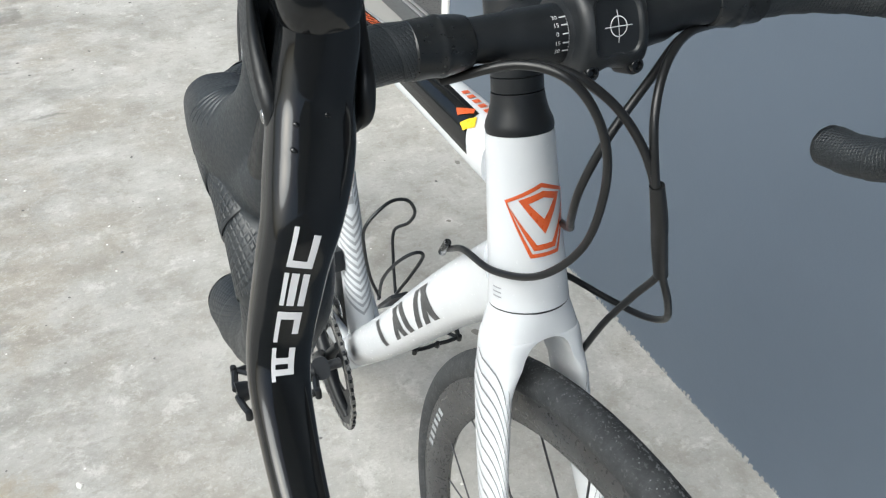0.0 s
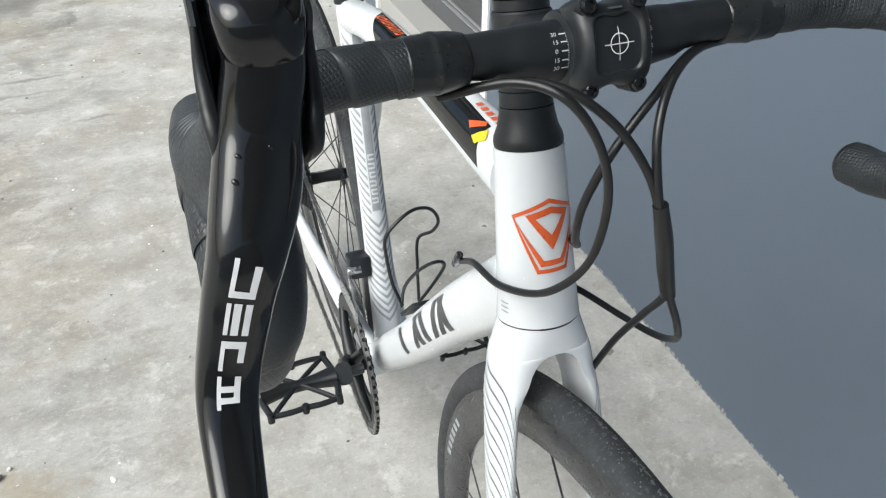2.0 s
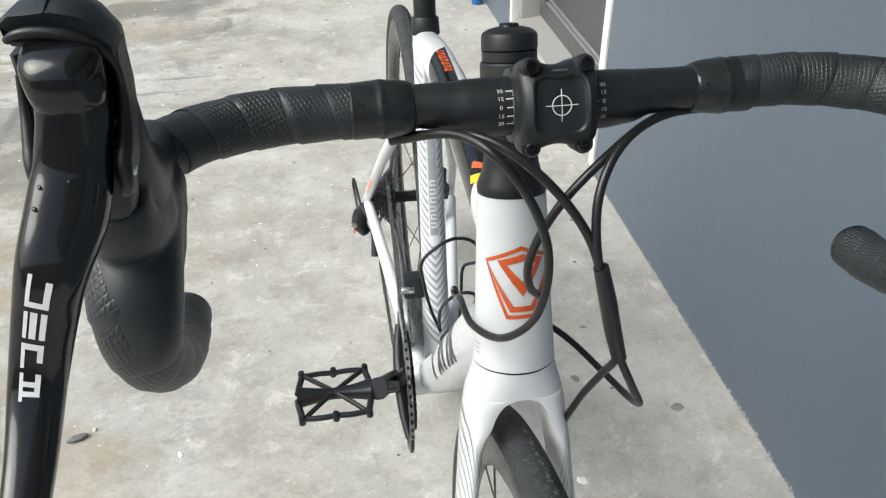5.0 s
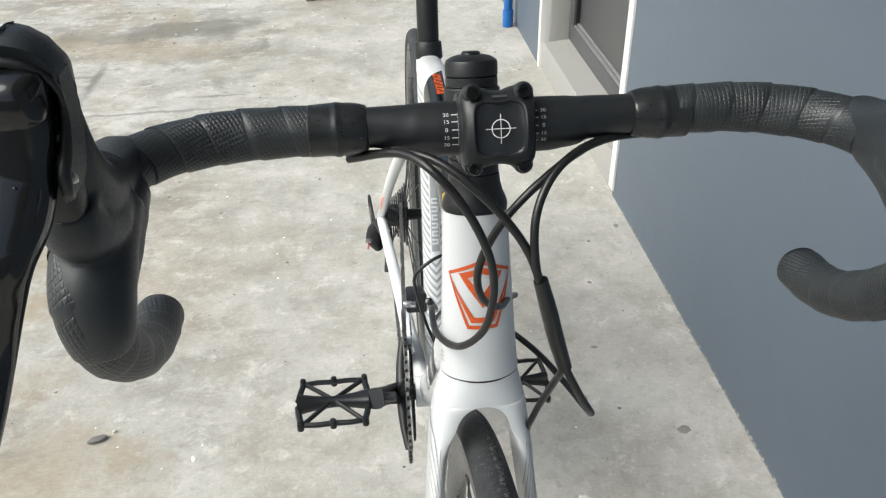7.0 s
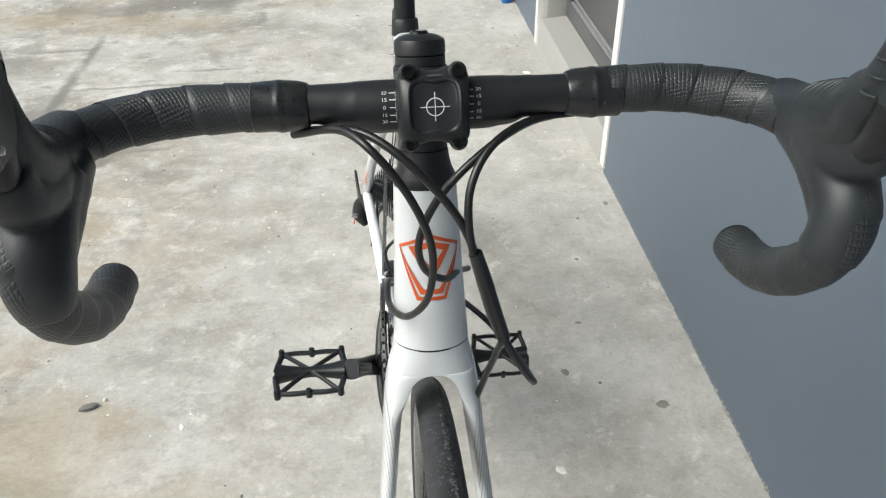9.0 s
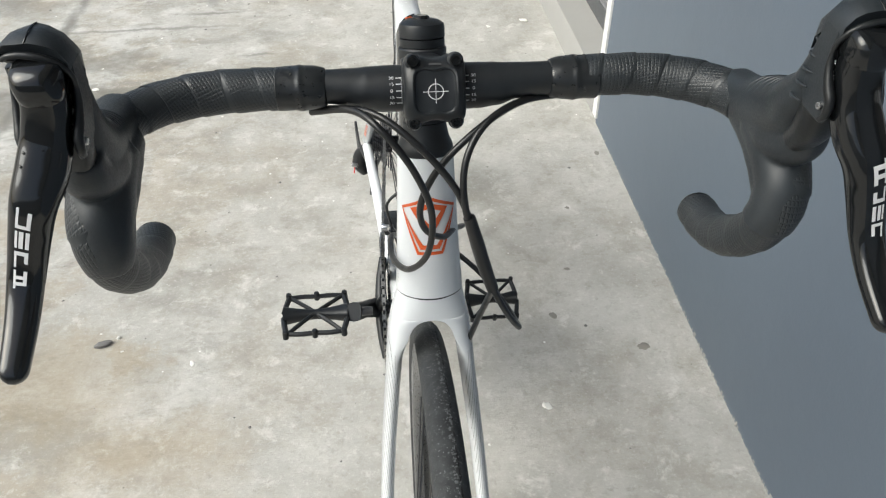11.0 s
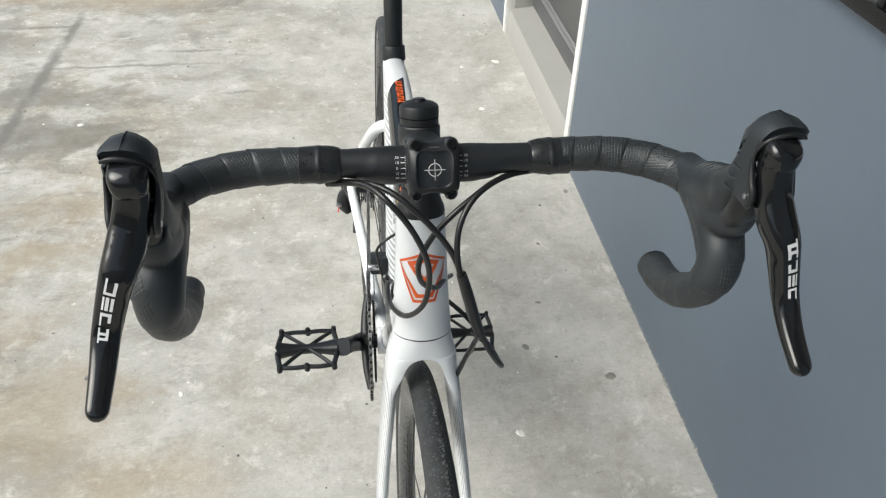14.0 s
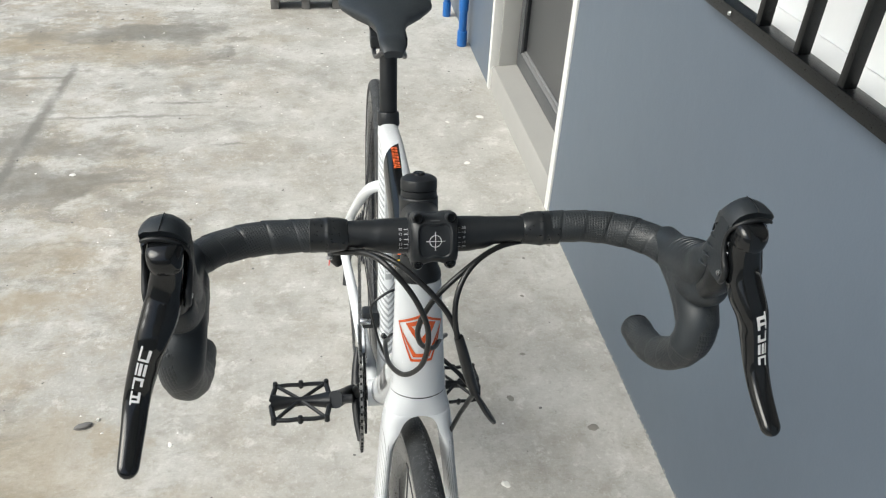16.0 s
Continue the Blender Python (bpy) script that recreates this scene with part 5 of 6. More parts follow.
def tape(sx):
    """Wound tape: each turn overlaps the last, with a step at its edge."""
    path = grip_path(sx)
    lens = [0.0]
    for a, b in zip(path, path[1:]):
        lens.append(lens[-1] + (b - a).length)
    fr = frames(path, Vector((0, 1, 0)))
    start, stop, turn, segs = 0.020 if sx < 0 else 0.028, lens[-1], 0.0225, 32

    def spot(s, a, r):
        i = max(0, min(len(path) - 2, next((q for q, v in enumerate(lens) if v >= s), len(path) - 1) - 1))
        k = min(1.0, max(0.0, (s - lens[i]) / max(1e-9, lens[i + 1] - lens[i])))
        t, sd, up = fr[i]
        t2, sd2, up2 = fr[i + 1]
        return path[i].lerp(path[i + 1], k) + (sd.lerp(sd2, k) * math.cos(a) + up.lerp(up2, k) * math.sin(a)) * r
    bm = bmesh.new()
    uvl = bm.loops.layers.uv.new("UVMap")
    steps = [0.0004, 0.03, 0.2, 0.35, 0.5, 0.65, 0.8, 0.97, 0.9996]
    rows = []
    for j in range(int(start / turn) - 1, int(stop / turn) + 3):
        wob = 0.0016 * math.sin(j * 2.3)
        for ph in steps:
            row = []
            for k in range(segs + 1):
                a = 2 * math.pi * k / segs
                s = min(stop, max(start, (j + ph - sx * (k / segs)) * turn + wob * math.sin(a + j)))
                r = 0.0142 + 0.0008 * ph + 0.0002 * math.sin(s * 60 + a * 2)
                if ph > 0.99:
                    r -= 0.0002
                if stop - s < 0.002:
                    r *= 0.96
                row.append((bm.verts.new(spot(s, a, r)), ((j + ph) * turn, a * 0.0155)))
            rows.append(row)
    for a, b in zip(rows, rows[1:]):
        for k in range(segs):
            q = (a[k], a[k + 1], b[k + 1], b[k])
            if (q[0][0].co - q[3][0].co).length < 1e-7 and (q[1][0].co - q[2][0].co).length < 1e-7:
                continue
            f = bm.faces.new([v[0] for v in q])
            for lp, v in zip(f.loops, q):
                lp[uvl].uv = v[1]
    bmesh.ops.delete(bm, geom=[v for v in bm.verts if not v.link_faces], context="VERTS")
    bmesh.ops.recalc_face_normals(bm, faces=bm.faces)
    bpart("bar_tape", bm, TAPE, handlebar, "black dimpled bar tape", sharp=28)
    # finishing band: smooth stretched tape, a little wrinkled
    bm = bmesh.new()
    rings = []
    for i in range(34):
        x = (0.0715 if sx < 0 else 0.0820) + 0.034 * i / 33
        ring = []
        for k in range(36):
            a = 2 * math.pi * k / 36
            r = 0.0124 + 0.0027 * (1 - (1 - min(1, i / 16)) ** 2) + 0.0006 * math.exp(-((i - 17) / 2.0) ** 2) + 0.0004 * math.sin(a * 2 + i * 0.05) + 0.00012 * math.sin(a * 5 + i * 0.4)
            if i == 0:
                r -= 0.0012
            if i == 33:
                r -= 0.0010
            yy = 0.0265 - 0.0005 * max(0, (x - 0.1)) / 0.01
            ring.append(Vector((sx * x, yy + r * math.cos(a), 0.9203 + r * math.sin(a))))
        rings.append(ring)
    add_rings(bm, rings)
    bpart("finishing_band", bm, BAND, handlebar, "smooth black finishing band")
    bm = bmesh.new()
    end = path[-1]
    d = (path[-1] - path[-6]).normalized()
    rod(bm, end - d * 0.004, end + d * 0.0035, 0.0145, 0.0135, 28, 0.0025)
    bpart("bar_plug", bm, PLASTIC, handlebar, "black end plug")


BAND = paint("black_finishing_band", (0.0125, 0.0140, 0.0155), 0.32, 0.2, 40)
for sx in (-1, 1):
    tape(sx)


# --- brake levers and hoods ---
def along(path, knots, vals):
    """The value at t in 0..1 along a path, from values at the control points it runs through."""
    n = len(path) - 1
    ts = [min(range(n + 1), key=lambda i: (path[i] - Vector(k)).length) / n for k in knots]
    ts[0], ts[-1] = 0.0, 1.0

    def raw(t):
        t = min(max(t, 0.0), 1.0)
        for i in range(len(ts) - 1):
            if t <= ts[i + 1]:
                k = (t - ts[i]) / max(1e-6, ts[i + 1] - ts[i])
                return vals[i] + (vals[i + 1] - vals[i]) * k
        return vals[-1]
    return lambda t: sum(raw(t + d) for d in (-0.06, -0.04, -0.02, 0.0, 0.02, 0.04, 0.06)) / 7


def lever(sx, shift, splay=0.0, yaw=0.0, twist=0.0):
    """A brake and shift lever: rubber hood, open horn with a peaked roof, glossy cap and bevelled blade."""
    piv = Vector((sx * 0.192, -0.1, 1.0))
    sh = Matrix.Translation(shift) @ Matrix.Translation(piv) @ Matrix.Rotation(splay, 4, "Y") @ Matrix.Rotation(yaw, 4, "Z") @ Matrix.Translation(-piv)

    def lpart(name, bm, material, parent, label="", sharp=38.0, moved=True):
        if moved:
            bmesh.ops.transform(bm, matrix=sh, verts=bm.verts)
        return bpart(name, bm, material, parent, label, sharp=sharp)

    # rubber body from the bar up into the horn's back
    hood_pts = [(0.2015, -0.004, 0.9230), (0.2030, -0.030, 0.9280), (0.2020, -0.052, 0.9335), (0.1985, -0.070, 0.9430), (0.1955, -0.0835, 0.9580), (0.1935, -0.0935, 0.9750), (0.1925, -0.0990, 0.9950), (0.1920, -0.1020, 1.0080)]
    hood_pts = [(sx * (x + (0.003 if sx > 0 and z < 0.945 else 0.0)), y, z + (0.0045 if sx > 0 and -0.09 < y < -0.04 else 0.0)) for x, y, z in hood_pts]
    path = spline(hood_pts, 120)
    wide = along(path, hood_pts, [0.0150, 0.0160, 0.0172, 0.0166, 0.0150, 0.0142, 0.0140, 0.0136] if sx < 0 else [0.0142, 0.0142, 0.0150, 0.0154, 0.0150, 0.0142, 0.0140, 0.0136])
    high = along(path, hood_pts, [0.0150, 0.0168, 0.0186, 0.0180, 0.0142, 0.0100, 0.0070, 0.0045])
    sk = Skin(path, wide, high, 36, X, 2.4)
    # the root stays on the bar while the top follows the lever
    for i, ring in enumerate(sk.rings):
        k = min(1.0, max(0.0, (i / 120 - 0.10) / 0.40))
        k = k * k * (3 - 2 * k)
        sk.rings[i] = [p.lerp(sh @ p, k) for p in ring]
        sk.centres[i] = sk.centres[i].lerp(sh @ sk.centres[i], k)
    bm = bmesh.new()
    sk.fill(bm)
    # rubber skirt down the bend of the bar, its belly filling the corner
    ins = 0.0045 if sx < 0 else -0.0045
    for pts, radii in (([(0.2045 - ins, -0.046, 0.9225), (0.2045 - ins, -0.068, 0.9170), (0.2040 - ins, -0.0845, 0.9050), (0.2035 - ins * 0.6, -0.0900, 0.8880), (0.2035, -0.0880, 0.8740)], [0.0180, 0.0188, 0.0184, 0.0170, 0.0150] if sx < 0 else [0.0164, 0.0174, 0.0170, 0.0162, 0.0148]), ([(0.2025 - ins, -0.022, 0.9180), (0.2040 - ins, -0.046, 0.9155), (0.2040 - ins, -0.066, 0.9085), (0.2038 - ins * 0.8, -0.082, 0.8980)], [0.0140, 0.0176, 0.0178, 0.0160] if sx < 0 else [0.0124, 0.0148, 0.0156, 0.0148]), ([(0.2035 - ins, -0.050, 0.9260), (0.2020 - ins, -0.074, 0.9300), (0.2010 - ins, -0.092, 0.9400), (0.1990 - ins, -0.0985, 0.9560)], [0.0150, 0.0165, 0.0150, 0.0115])):
        tube(bm, [(sx * x, y, z) for x, y, z in pts], radii, 30, 28)
    lv = lpart("brake_lever", bm, RUBBER, None, "black brake and shift lever with rubber hood", 52, False)
    fuse = lv.modifiers.new("fuse", "REMESH")
    fuse.mode, fuse.voxel_size, fuse.use_smooth_shade = "VOXEL", 0.0012, True
    ease = lv.modifiers.new("ease", "SMOOTH")
    ease.factor, ease.iterations = 0.5, 14
    vtop = max((k / 36 for k in range(36)), key=lambda v: sk.at(0.35, v).z)
    for k in range(5):
        bm = bmesh.new()
        u = 0.30 + 0.046 * k
        tube(bm, [sk.at(u - 0.07 * (q / 6) ** 2, vtop + 0.034 * q, -0.0004) for q in range(-6, 7)], lambda t: 0.0003 + 0.0009 * math.sin(math.pi * min(1, max(0, t))), 26, 8, Vector((0, 1, 0)))
        lpart("hood_fold", bm, RUBBER, lv, moved=False)
    # the horn's shell: a channel open to the front, its walls drawn forward into two wings
    bm = bmesh.new()
    rows = []
    for z, xc, w, yb, yf in ((0.9668, 0.1938, 0.0095, -0.1010, -0.1165), (0.9690, 0.1938, 0.0116, -0.0975, -0.1218), (0.9730, 0.1937, 0.0124, -0.0950, -0.1250), (0.9785, 0.1935, 0.0130, -0.0934, -0.1262), (0.9840, 0.1932, 0.0136, -0.0926, -0.1240), (0.9910, 0.1928, 0.0142, -0.0926, -0.1190), (0.9990, 0.1922, 0.0146, -0.0934, -0.1150), (1.0070, 0.1920, 0.0148, -0.0948, -0.1130), (1.0140, 0.1920, 0.0149, -0.0958, -0.1125)):
        c, t = 0.0055, 0.0024
        out = [(xc - w, yf), (xc - w, yb - c), (xc - w + c * 0.7, yb), (xc + w - c * 0.7, yb), (xc + w, yb - c), (xc + w, yf), (xc + w - t * 0.5, yf - 0.0008), (xc + w - t, yf + 0.0004), (xc + w - t, yb - c), (xc - w + t, yb - c), (xc - w + t, yf + 0.0004), (xc - w + t * 0.5, yf - 0.0008)]
        rows.append([Vector((sx * x, y, z)) for x, y in out])
    add_rings(bm, rows)
    lpart("horn", bm, RUBBER, lv, "", 30)
    # peaked roof with bevelled shoulders, higher on the outer side
    bm = bmesh.new()
    rows = []
    for y, xo, zo, ra, za, rb, zb, xi, zi in ((-0.1150, 0.2050, 1.0222, 0.1985, 1.0262, 0.1850, 1.0245, 0.1780, 1.0165), (-0.1160, 0.2060, 1.0240, 0.1985, 1.0278, 0.1850, 1.0268, 0.1772, 1.0172), (-0.1130, 0.2064, 1.0246, 0.1978, 1.0294, 0.1858, 1.0286, 0.1769, 1.0174), (-0.1060, 0.2064, 1.0238, 0.1966, 1.0304, 0.1866, 1.0300, 0.1770, 1.0178), (-0.0985, 0.2060, 1.0220, 0.1958, 1.0290, 0.1872, 1.0288, 0.1774, 1.0165), (-0.0940, 0.2050, 1.0165, 0.1950, 1.0235, 0.1880, 1.0230, 0.1784, 1.0120), (-0.0925, 0.2036, 1.0100, 0.1950, 1.0150, 0.1886, 1.0145, 0.1800, 1.0050)):
        lip = 0.0048 if y < -0.106 else 0.0095
        mx, mz = (ra + rb) / 2, (za + zb) / 2
        rows.append([Vector((sx * x, y, z)) for x, z in ((xo - 0.0006, zo - lip), (xo, zo), ((xo + ra) / 2 + 0.0006, (zo + za) / 2 + 0.0004), (ra, za - 0.0014), (mx, mz - 0.0004), (rb, zb - 0.0016), ((xi + rb) / 2 - 0.0006, (zi + zb) / 2 + 0.0006), (xi, zi), (xi + 0.0006, zi - lip), (0.192, (zo + zi) / 2 - lip + 0.0022))])
    add_rings(bm, rows)
    lpart("horn_roof", bm, RUBBER, lv, "", 42)
    bm = bmesh.new()
    tube(bm, [(sx * 0.2052, -0.1166, 1.0196), (sx * 0.2020, -0.1174, 1.0216), (sx * 0.1960, -0.1178, 1.0222), (sx * 0.1880, -0.1176, 1.0206), (sx * 0.1810, -0.1166, 1.0164), (sx * 0.1779, -0.1150, 1.0100), (sx * 0.1778, -0.1138, 1.0020)], [0.0011, 0.0016, 0.0018, 0.0018, 0.0016, 0.0013, 0.0010], 40, 10, Vector((0, 0, 1)))
    lpart("horn_rim", bm, PLASTIC, lv)
    bm = bmesh.new()
    tube(bm, [(sx * 0.1935, -0.1160, 1.0268), (sx * 0.1925, -0.1125, 1.0290), (sx * 0.1920, -0.1060, 1.0302), (sx * 0.1918, -0.0990, 1.0289)], 0.0004, 12, 6)
    lpart("mould_seam", bm, BLACK_GLOSS, lv)
    # finger ribs up the inner back corner of the horn
    for k in range(6 if sx > 0 else 0):
        bm = bmesh.new()
        z = 0.970 + 0.0082 * k
        y = -0.0940 - 0.0004 * k
        tube(bm, [(sx * 0.1792, y - 0.0100, z + 0.0016), (sx * 0.1784, y - 0.0040, z + 0.0006), (sx * 0.1808, y + 0.0010, z), (sx * 0.1870, y + 0.0018, z - 0.0004)], [0.0004, 0.0011, 0.0012, 0.0005], 18, 8, Vector((0, 0, 1)))
        lpart("hood_rib", bm, RUBBER, lv)
    # raised front edges of the wings with their pins
    for q in (-1, 1):
        bm = bmesh.new()
        pts = [(0.192 + q * 0.0142, -0.1130, 1.0080), (0.1926 + q * 0.0141, -0.1152, 0.9975), (0.1931 + q * 0.0137, -0.1200, 0.9890), (0.1935 + q * 0.0130, -0.1246, 0.9825), (0.1936 + q * 0.0125, -0.1250, 0.9755), (0.1937 + q * 0.0118, -0.1215, 0.9710)]
        tube(bm, [(sx * x, y, z) for x, y, z in pts], [0.0010, 0.0017, 0.0022, 0.0026, 0.0024, 0.0016], 30, 12)
        lpart("wing_edge", bm, PLASTIC, lv)
        bm = bmesh.new()
        c = Vector((sx * (0.1935 + q * 0.0136), -0.1195, 0.9775))
        rod(bm, c - X * (sx * q * 0.002), c + X * (sx * q * 0.0012), 0.0023, 0.0020, 16, 0.0004)
        lpart("pivot_pin", bm, STEEL, lv, "bright pivot pin")
    # dark mechanism inside the horn
    bm = bmesh.new()
    Skin(spline([(sx * 0.192, -0.094, 1.012), (sx * 0.192, -0.100, 0.995), (sx * 0.193, -0.104, 0.975), (sx * 0.197, -0.100, 0.955), (sx * 0.200, -0.090, 0.940)], 24), [0.0105, 0.0108, 0.0106, 0.0112, 0.010], [0.010, 0.011, 0.010, 0.009, 0.008], 24, X, 2.6).fill(bm)
    lpart("bracket", bm, PLASTIC, lv)
    for x, y, z, dx, dz, r in ((0.1835, -0.1110, 0.9985, 0.0010, -0.0085, 0.0011), (0.1815, -0.1140, 0.9925, 0.0026, -0.0012, 0.0015), (0.1825, -0.1175, 0.9850, 0.0034, 0.0004, 0.0013)):
        bm = bmesh.new()
        rod(bm, (sx * x, y, z), (sx * (x + dx), y - 0.004, z + dz), r, r * 0.9, 10, 0.0003)
        lpart("shift_pawl", bm, STEEL, lv, "bright shift pawl")
    # glossy cap over the blade's head
    bm = bmesh.new()
    rows = []
    for z, rx, ry, p in ((1.0030, 0.0103, 0.0110, 2.6), (1.0042, 0.0109, 0.0117, 2.8), (1.0080, 0.0112, 0.0121, 3.0), (1.0120, 0.0115, 0.0122, 3.0), (1.0150, 0.0113, 0.0116, 2.8), (1.0174, 0.0104, 0.0102, 2.6), (1.0188, 0.0078, 0.0074, 2.4), (1.0194, 0.0040, 0.0038, 2.2)):
        ring = []
        for k in range(40):
            b = 2 * math.pi * k / 40
            c, s = math.cos(b), math.sin(b)
            ring.append(Vector((sx * (0.1912 + rx * math.copysign(abs(c) ** (2 / p), c)), -0.1180 + ry * math.copysign(abs(s) ** (2 / p), s), z + 0.16 * ry * s)))
        rows.append(ring)
    add_rings(bm, rows)
    lpart("lever_cap", bm, BLACK_GLOSS, lv, "glossy black cap", sharp=60)
    # blade: a flat face with bevelled edges, widest by the pivot
    knots = [(0.1908, -0.1195, 1.0060), (0.1916, -0.1203, 0.9980), (0.1940, -0.1218, 0.9880), (0.1962, -0.1245, 0.9790), (0.1996, -0.1310, 0.9685), (0.2048, -0.1388, 0.9570), (0.2105, -0.1425, 0.9420), (0.2180, -0.1500, 0.9185), (0.2208, -0.1660, 0.9025), (0.2228, -0.1920, 0.8875)]
    knots = [(sx * x, y, z) for x, y, z in knots]
    path = spline(knots, 110)
    wid = along(path, knots, [0.0103, 0.0103, 0.0106, 0.0113, 0.0122, 0.0102, 0.0094, 0.0087, 0.0078, 0.0066])
    dep = along(path, knots, [0.0096, 0.0094, 0.0094, 0.0098, 0.0108, 0.0098, 0.0084, 0.0066, 0.0058, 0.0054])

    def taper(t):
        return 1.0 if t < 0.95 else math.sqrt(max(0.02, 1 - ((t - 0.95) / 0.052) ** 2))
    bs = Skin(path, lambda t: wid(t) * taper(t), lambda t: dep(t) * taper(t), 48, Vector((math.cos(twist), math.sin(twist), 0)), 2.9)
    bm = bmesh.new()
    bs.fill(bm)
    blade = lpart("lever_blade", bm, BLACK_GLOSS, lv, "glossy black lever blade with white lettering bars", sharp=45)
    vf = 0.25 if (bs.at(0.5, 0.25) - bs.at(0.5, 0.75)).y < 0 else 0.75
    # white bars standing for the maker's lettering
    out = 1 if abs(bs.at(0.5, vf + 0.03).x) > abs(bs.at(0.5, vf - 0.03).x) else -1
    vc, hw = vf + out * (0.010 if sx < 0 else 0.018), 0.036
    u0 = min(range(200), key=lambda k: abs(bs.at(k / 200, vc).z - (0.9605 if sx < 0 else 0.9640))) / 200
    u1 = min(range(200), key=lambda k: abs(bs.at(k / 200, vc).z - (0.9185 if sx < 0 else 0.9220))) / 200
    cell = (u1 - u0) / 4
    glyphs = (((0.0, 0.84, -1.0, -0.5), (0.10, 0.84, 0.5, 1.0), (0.66, 0.84, -0.5, 0.5)), ((0.0, 0.84, -1.0, -0.5), (0.0, 0.84, -0.25, 0.25), (0.0, 0.84, 0.5, 1.0)), ((0.0, 0.84, -1.0, -0.5), (0.0, 0.60, 0.5, 1.0), (0.0, 0.20, -0.5, 0.5)), ((0.0, 1.0, -1.0, -0.5), (0.0, 0.84, 0.5, 1.0), (0.30, 0.50, -0.5, 0.5), (0.66, 0.84, -0.5, 0.5)))
    for k, strokes in enumerate(glyphs):
        for ua, ub, va, vb in strokes:
            a, b = u0 + cell * (k + ua), u0 + cell * (k + ub)
            if sx > 0:
                a, b, va, vb = u0 + u1 - a, u0 + u1 - b, -va, -vb
            va, vb = vc + out * va * hw * -sx * -1, vc + out * vb * hw * -sx * -1
            bm = bmesh.new()
            bs.patch(bm, [(a, va), (b, va), (b, vb), (a, vb)], 0.0003, 5, 4)
            lpart("lettering_bar", bm, WHITE_PRINT, blade, "white lettering bar")
    if sx < 0:
        # three drops of rain on the blade's face
        for u, dv, r in ((0.215, 0.075, 0.0009), (0.262, 0.080, 0.0010), (0.190, -0.01, 0.0008)):
            bm = bmesh.new()
            bmesh.ops.create_uvsphere(bm, u_segments=12, v_segments=8, radius=1.0)
            o, n0 = bs.at(u, vf + out * dv), (bs.at(u, vf + out * dv, 0.001) - bs.at(u, vf + out * dv)).normalized()
            m = basis(o, n0.orthogonal(), n0.cross(n0.orthogonal()))
            bmesh.ops.transform(bm, matrix=LEANT @ sh @ m @ Matrix.Diagonal((r * 0.75, r * 1.15, r * 0.5, 1)), verts=bm.verts)
            tagged(part("water_drop", bm, BLACK_GLOSS), "tiny clear water drop on the black lever blade", "water drop")
    return lv


lever(-1, (0.0, 0.0, 0.0))
lever(1, (0.0052, -0.0095, 0.0062), 0.085, 0.0, 0.0)


# --- cables ---
def cable(name, pts, r, n=70, label=""):
    bm = bmesh.new()
    tube(bm, pts, r, n, 10)
    return bpart(name, bm, CABLE, None, label or "black cable housing", leant=False)


cable("brake_hose", [(-0.0845, 0.0295, 0.9008), (-0.0555, 0.0029, 0.9161), (-0.0367, -0.0193, 0.9128), (-0.0166, -0.0238, 0.8818), (-0.0048, -0.0184, 0.8402), (-0.0082, -0.0115, 0.7962), (-0.0224, 0.0094, 0.7624), (-0.0340, 0.0476, 0.7414), (-0.0343, 0.0924, 0.7275), (-0.0291, 0.1279, 0.7009)], 0.0026, 90)
cable("gear_housing", [(-0.0846, 0.0332, 0.9012), (-0.0440, 0.0013, 0.9147), (-0.0153, -0.0178, 0.9009), (0.0116, -0.0251, 0.8660), (0.0253, -0.0321, 0.8261), (0.0363, -0.0320, 0.7840), (0.0515, -0.0317, 0.7469), (0.0644, -0.0211, 0.7178), (0.0676, 0.0032, 0.6986), (0.0621, 0.0370, 0.6897), (0.0472, 0.0756, 0.6894), (0.0220, 0.1140, 0.6917)], 0.0026, 110)
cable("gear_housing", [(0.0993, 0.0310, 0.9034), (0.0629, 0.0155, 0.9085), (0.0344, -0.0033, 0.9032), (0.0188, -0.0195, 0.8833), (0.0181, -0.0304, 0.8518), (0.0286, -0.0324, 0.8143), (0.0385, -0.0310, 0.7769), (0.0382, -0.0138, 0.7423), (0.0349, 0.0043, 0.7044), (0.0288, 0.0174, 0.6629)], 0.0026, 100)
cable("gear_housing", [(0.0991, 0.0350, 0.9029), (0.0591, 0.0163, 0.9061), (0.0253, -0.0027, 0.8952), (-0.0001, -0.0089, 0.8704), (-0.0122, -0.0061, 0.8379), (-0.0082, 0.0039, 0.8074), (0.0071, 0.0241, 0.7819), (0.0193, 0.0550, 0.7638), (0.0304, 0.0841, 0.7424)], 0.0026, 90)
bm = bmesh.new()
tube(bm, [(0.0205, -0.0310, 0.845), (0.0265, -0.0323, 0.822), (0.0320, -0.0322, 0.800), (0.0395, -0.0318, 0.774)], [0.0044, 0.0052, 0.0052, 0.0046], 24, 14)
bpart("cable_sleeve", bm, CABLE, None, "black shrink sleeve joining two cables", leant=False)
bm = bmesh.new()
rod(bm, (-0.032, 0.118, 0.715), (-0.026, 0.140, 0.688), 0.0032, 0.0036, 12, 0.0008)
bpart("cable_port", bm, BLACK_GLOSS, None, "", True)

# ---- loose things on the ground ----
rng = random.Random(5)


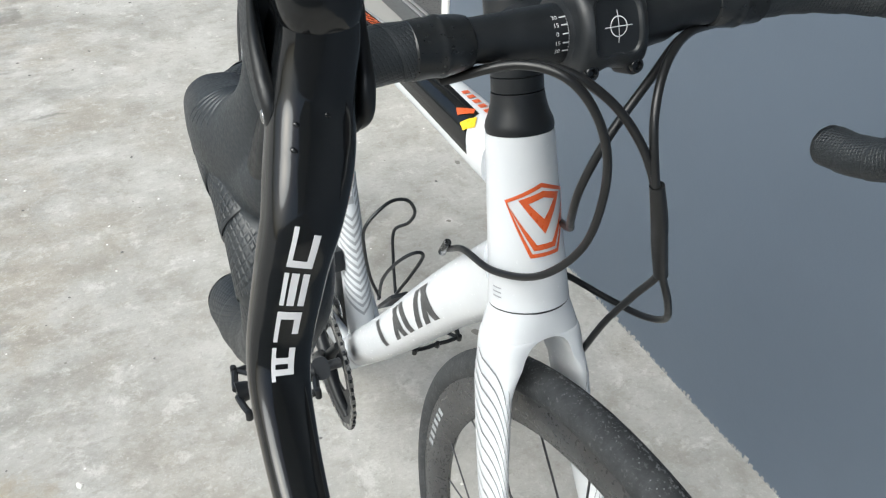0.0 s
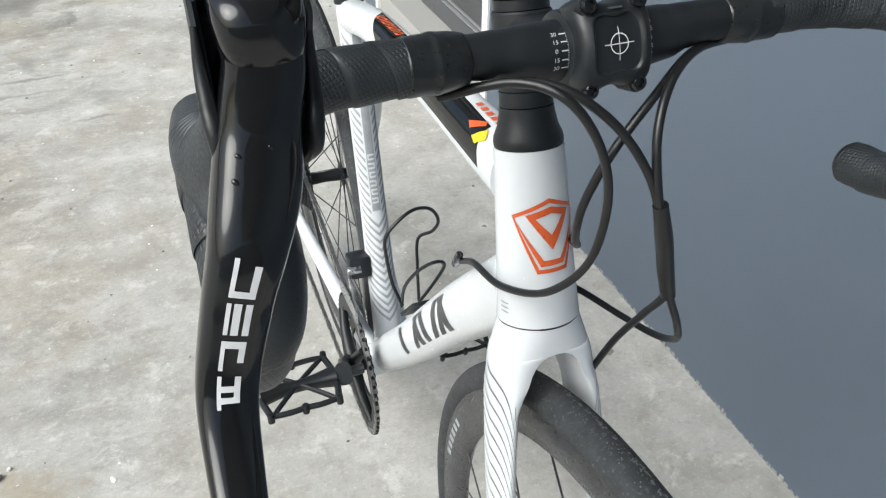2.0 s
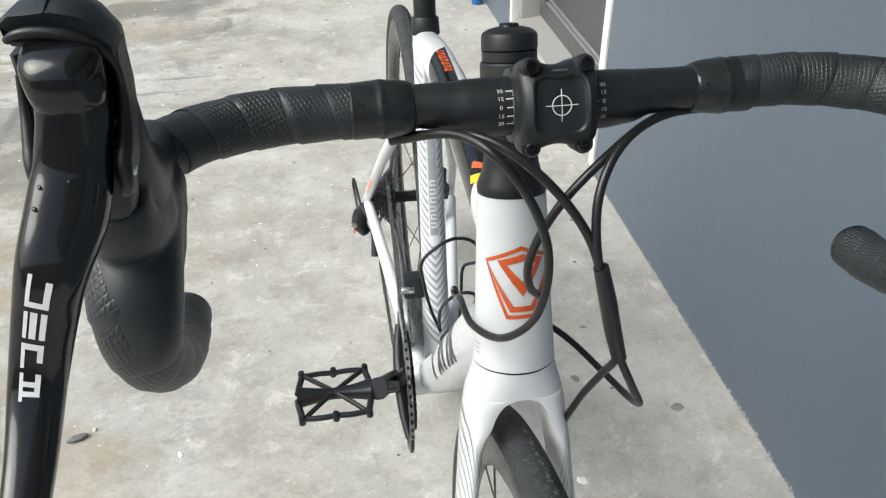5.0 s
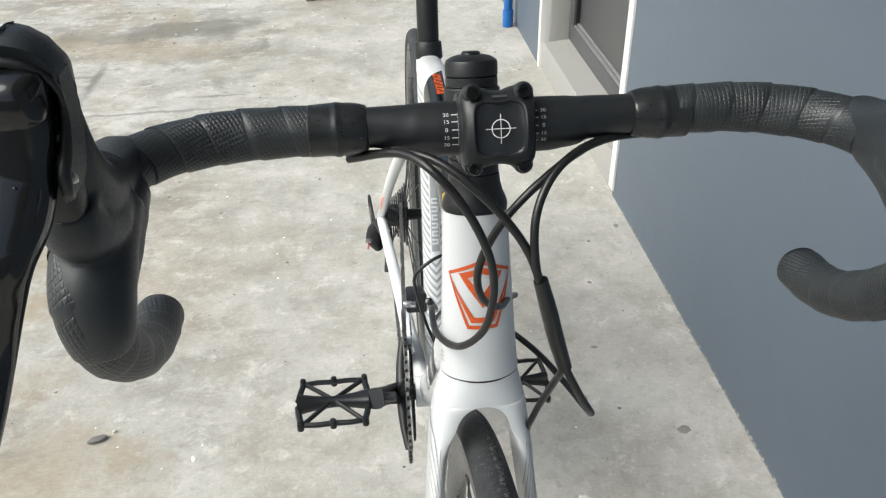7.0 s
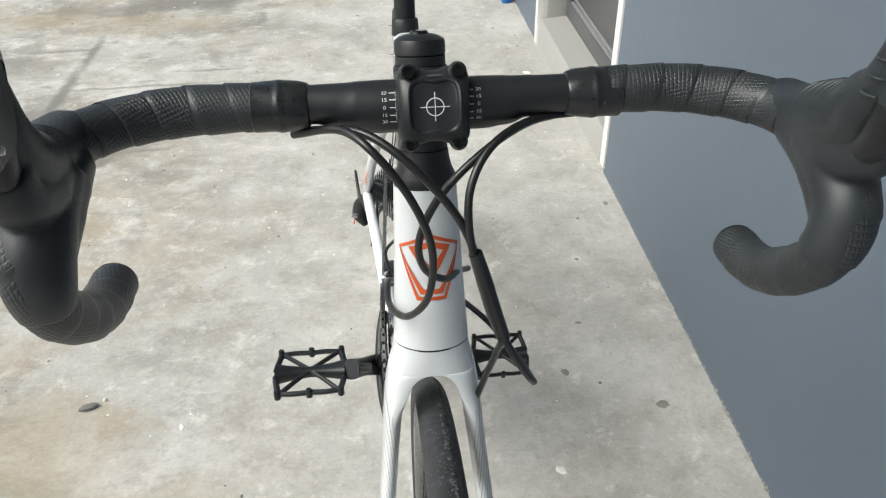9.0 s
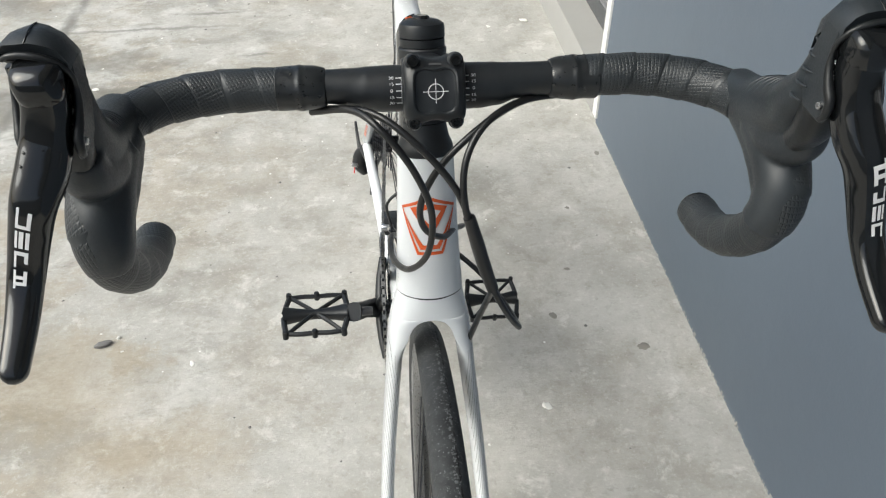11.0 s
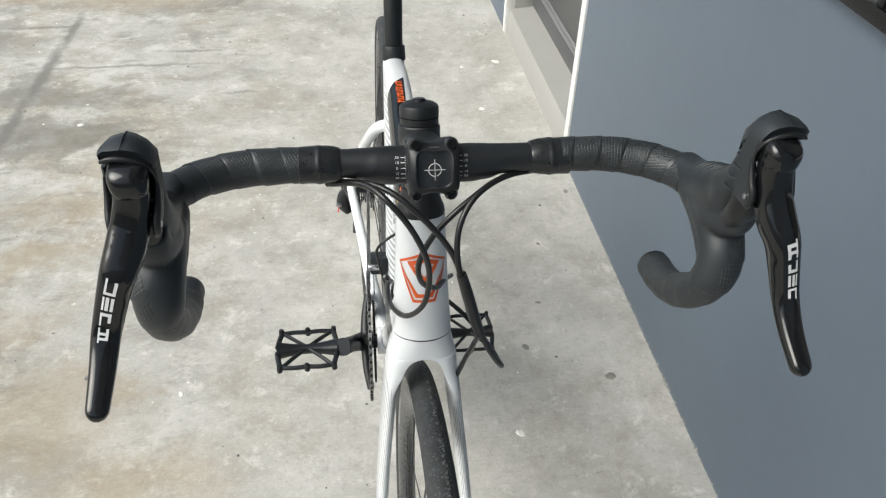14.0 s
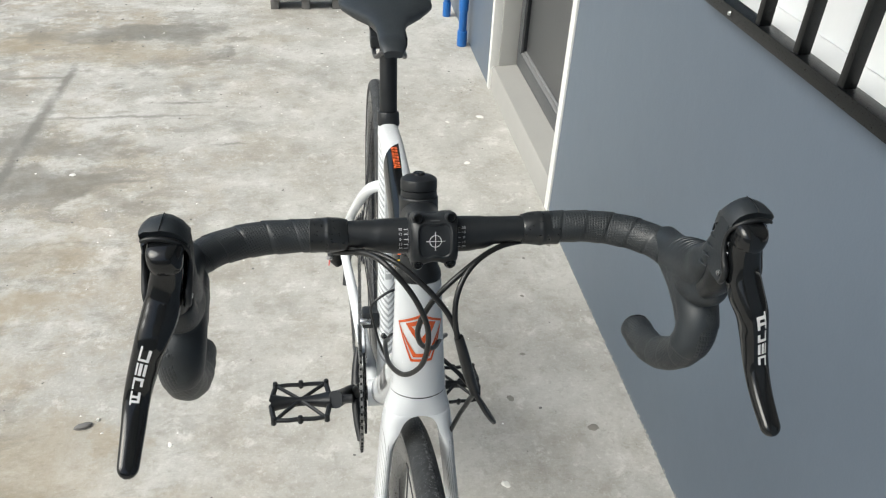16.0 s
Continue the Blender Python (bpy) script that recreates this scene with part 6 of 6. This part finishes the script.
def pebble(name, x, y, sx, sy, sz, material, label, cat, turn=0.0):
    bm = bmesh.new()
    bmesh.ops.create_icosphere(bm, subdivisions=2, radius=1.0)
    for v in bm.verts:
        k = 1 + 0.55 * noise.noise(v.co * 1.3 + Vector((x * 7, y * 7, 0)))
        v.co = Vector((v.co.x * sx * k, v.co.y * sy * k, v.co.z * sz * k))
    ob = part(name, bm, material, None, "", 30)
    ob.matrix_world = pose(x, y, sz * 0.55, 0, 0, turn)
    return tagged(ob, label, cat)


pebble("stone", -0.633, 0.673, 0.018, 0.0085, 0.007, STONE, "small dark grey stone lying on the concrete", "stone", 15)
pebble("stone", -0.606, 0.690, 0.004, 0.004, 0.004, CHIP, "tiny pale stone chip on the concrete", "stone", 15)
for x, y, r in ((-0.445, 0.605, 0.0065), (0.240, 0.428, 0.010), (0.491, 2.081, 0.016), (0.383, 1.739, 0.010), (0.36, 2.05, 0.008), (-0.90, 1.75, 0.010)):
    pebble("paint_chip", x, y, r, r * 0.8, r * 0.22, CHIP, "pale flake of paint on the concrete", "paint chip", rng.uniform(0, 180))
for x, y, r in ((0.465, 0.556, 0.013), (0.542, 1.247, 0.009), (0.36, 0.80, 0.007), (0.30, 0.66, 0.010), (0.41, 1.02, 0.006)):
    pebble("dirt_lump", x, y, r, r * 0.7, r * 0.06, DIRT, "flat dark crumb of dirt on the concrete", "dirt", rng.uniform(0, 180))
# scattered grit
bm = bmesh.new()
for k in range(420):
    x, y = rng.uniform(-1.7, 0.57), rng.uniform(0.1, 3.6)
    r = (0.0006 + 0.0032 * rng.random() ** 3) * (1 + 0.3 * y)
    c = Vector((x, y, r * 0.2))
    v = [bm.verts.new(c + Vector((r * math.cos(a) * rng.uniform(0.6, 1.2), r * math.sin(a) * rng.uniform(0.6, 1.2), 0))) for a in (0, 1.3, 2.5, 3.7, 5.0)]
    t = bm.verts.new(c + Vector((0, 0, r * 0.5)))
    for i in range(5):
        bm.faces.new((v[i], v[(i + 1) % 5], t))
grit = part("grit", bm, STONE, None, "", 30)
tagged(grit, "fine dark grit scattered over the concrete", "grit", kind="stuff")
bm = bmesh.new()
for k in range(120):
    x, y = rng.uniform(-1.7, 0.57), rng.uniform(0.1, 3.6)
    r = rng.uniform(0.0008, 0.0032) * (1 + 0.3 * y)
    c = Vector((x, y, r * 0.2))
    v = [bm.verts.new(c + Vector((r * math.cos(a) * rng.uniform(0.6, 1.2), r * math.sin(a) * rng.uniform(0.6, 1.2), 0))) for a in (0, 1.3, 2.5, 3.7, 5.0)]
    t = bm.verts.new(c + Vector((0, 0, r * 0.5)))
    for i in range(5):
        bm.faces.new((v[i], v[(i + 1) % 5], t))
chips = part("pale_specks", bm, CHIP, None, "", 30)
tagged(chips, "pale paint specks scattered over the concrete", "specks", kind="stuff")
# ragged mortar and paint edge along the wall's foot
bm = bmesh.new()
y = -0.4
while y < OPEN_A - 0.01:
    w = rng.uniform(0.004, 0.016)
    d = rng.uniform(0.0003, 0.0016) * (3.0 if rng.random() < 0.14 else 1)
    h = rng.uniform(0.001, 0.006)
    a = [bm.verts.new(q) for q in ((WALL_X + 0.001, y, -0.001), (WALL_X - d, y + w * 0.2, 0.0004), (WALL_X - d * 0.8, y + w * 0.8, 0.0004), (WALL_X + 0.001, y + w, -0.001))]
    b = [bm.verts.new(q) for q in ((WALL_X + 0.001, y + w * 0.1, h * 2.5), (WALL_X - d * 0.4, y + w * 0.3, h), (WALL_X - d * 0.35, y + w * 0.7, h), (WALL_X + 0.001, y + w * 0.9, h * 2.2))]
    for i in range(3):
        bm.faces.new((a[i], a[i + 1], b[i + 1], b[i]))
    bm.faces.new(b)
    y += w * rng.uniform(0.75, 1.3)
crumbs = part("mortar_edge", bm, SILL, None, "", 30)
tagged(crumbs, "ragged pale mortar crumbs along the foot of the wall", "mortar", kind="stuff")
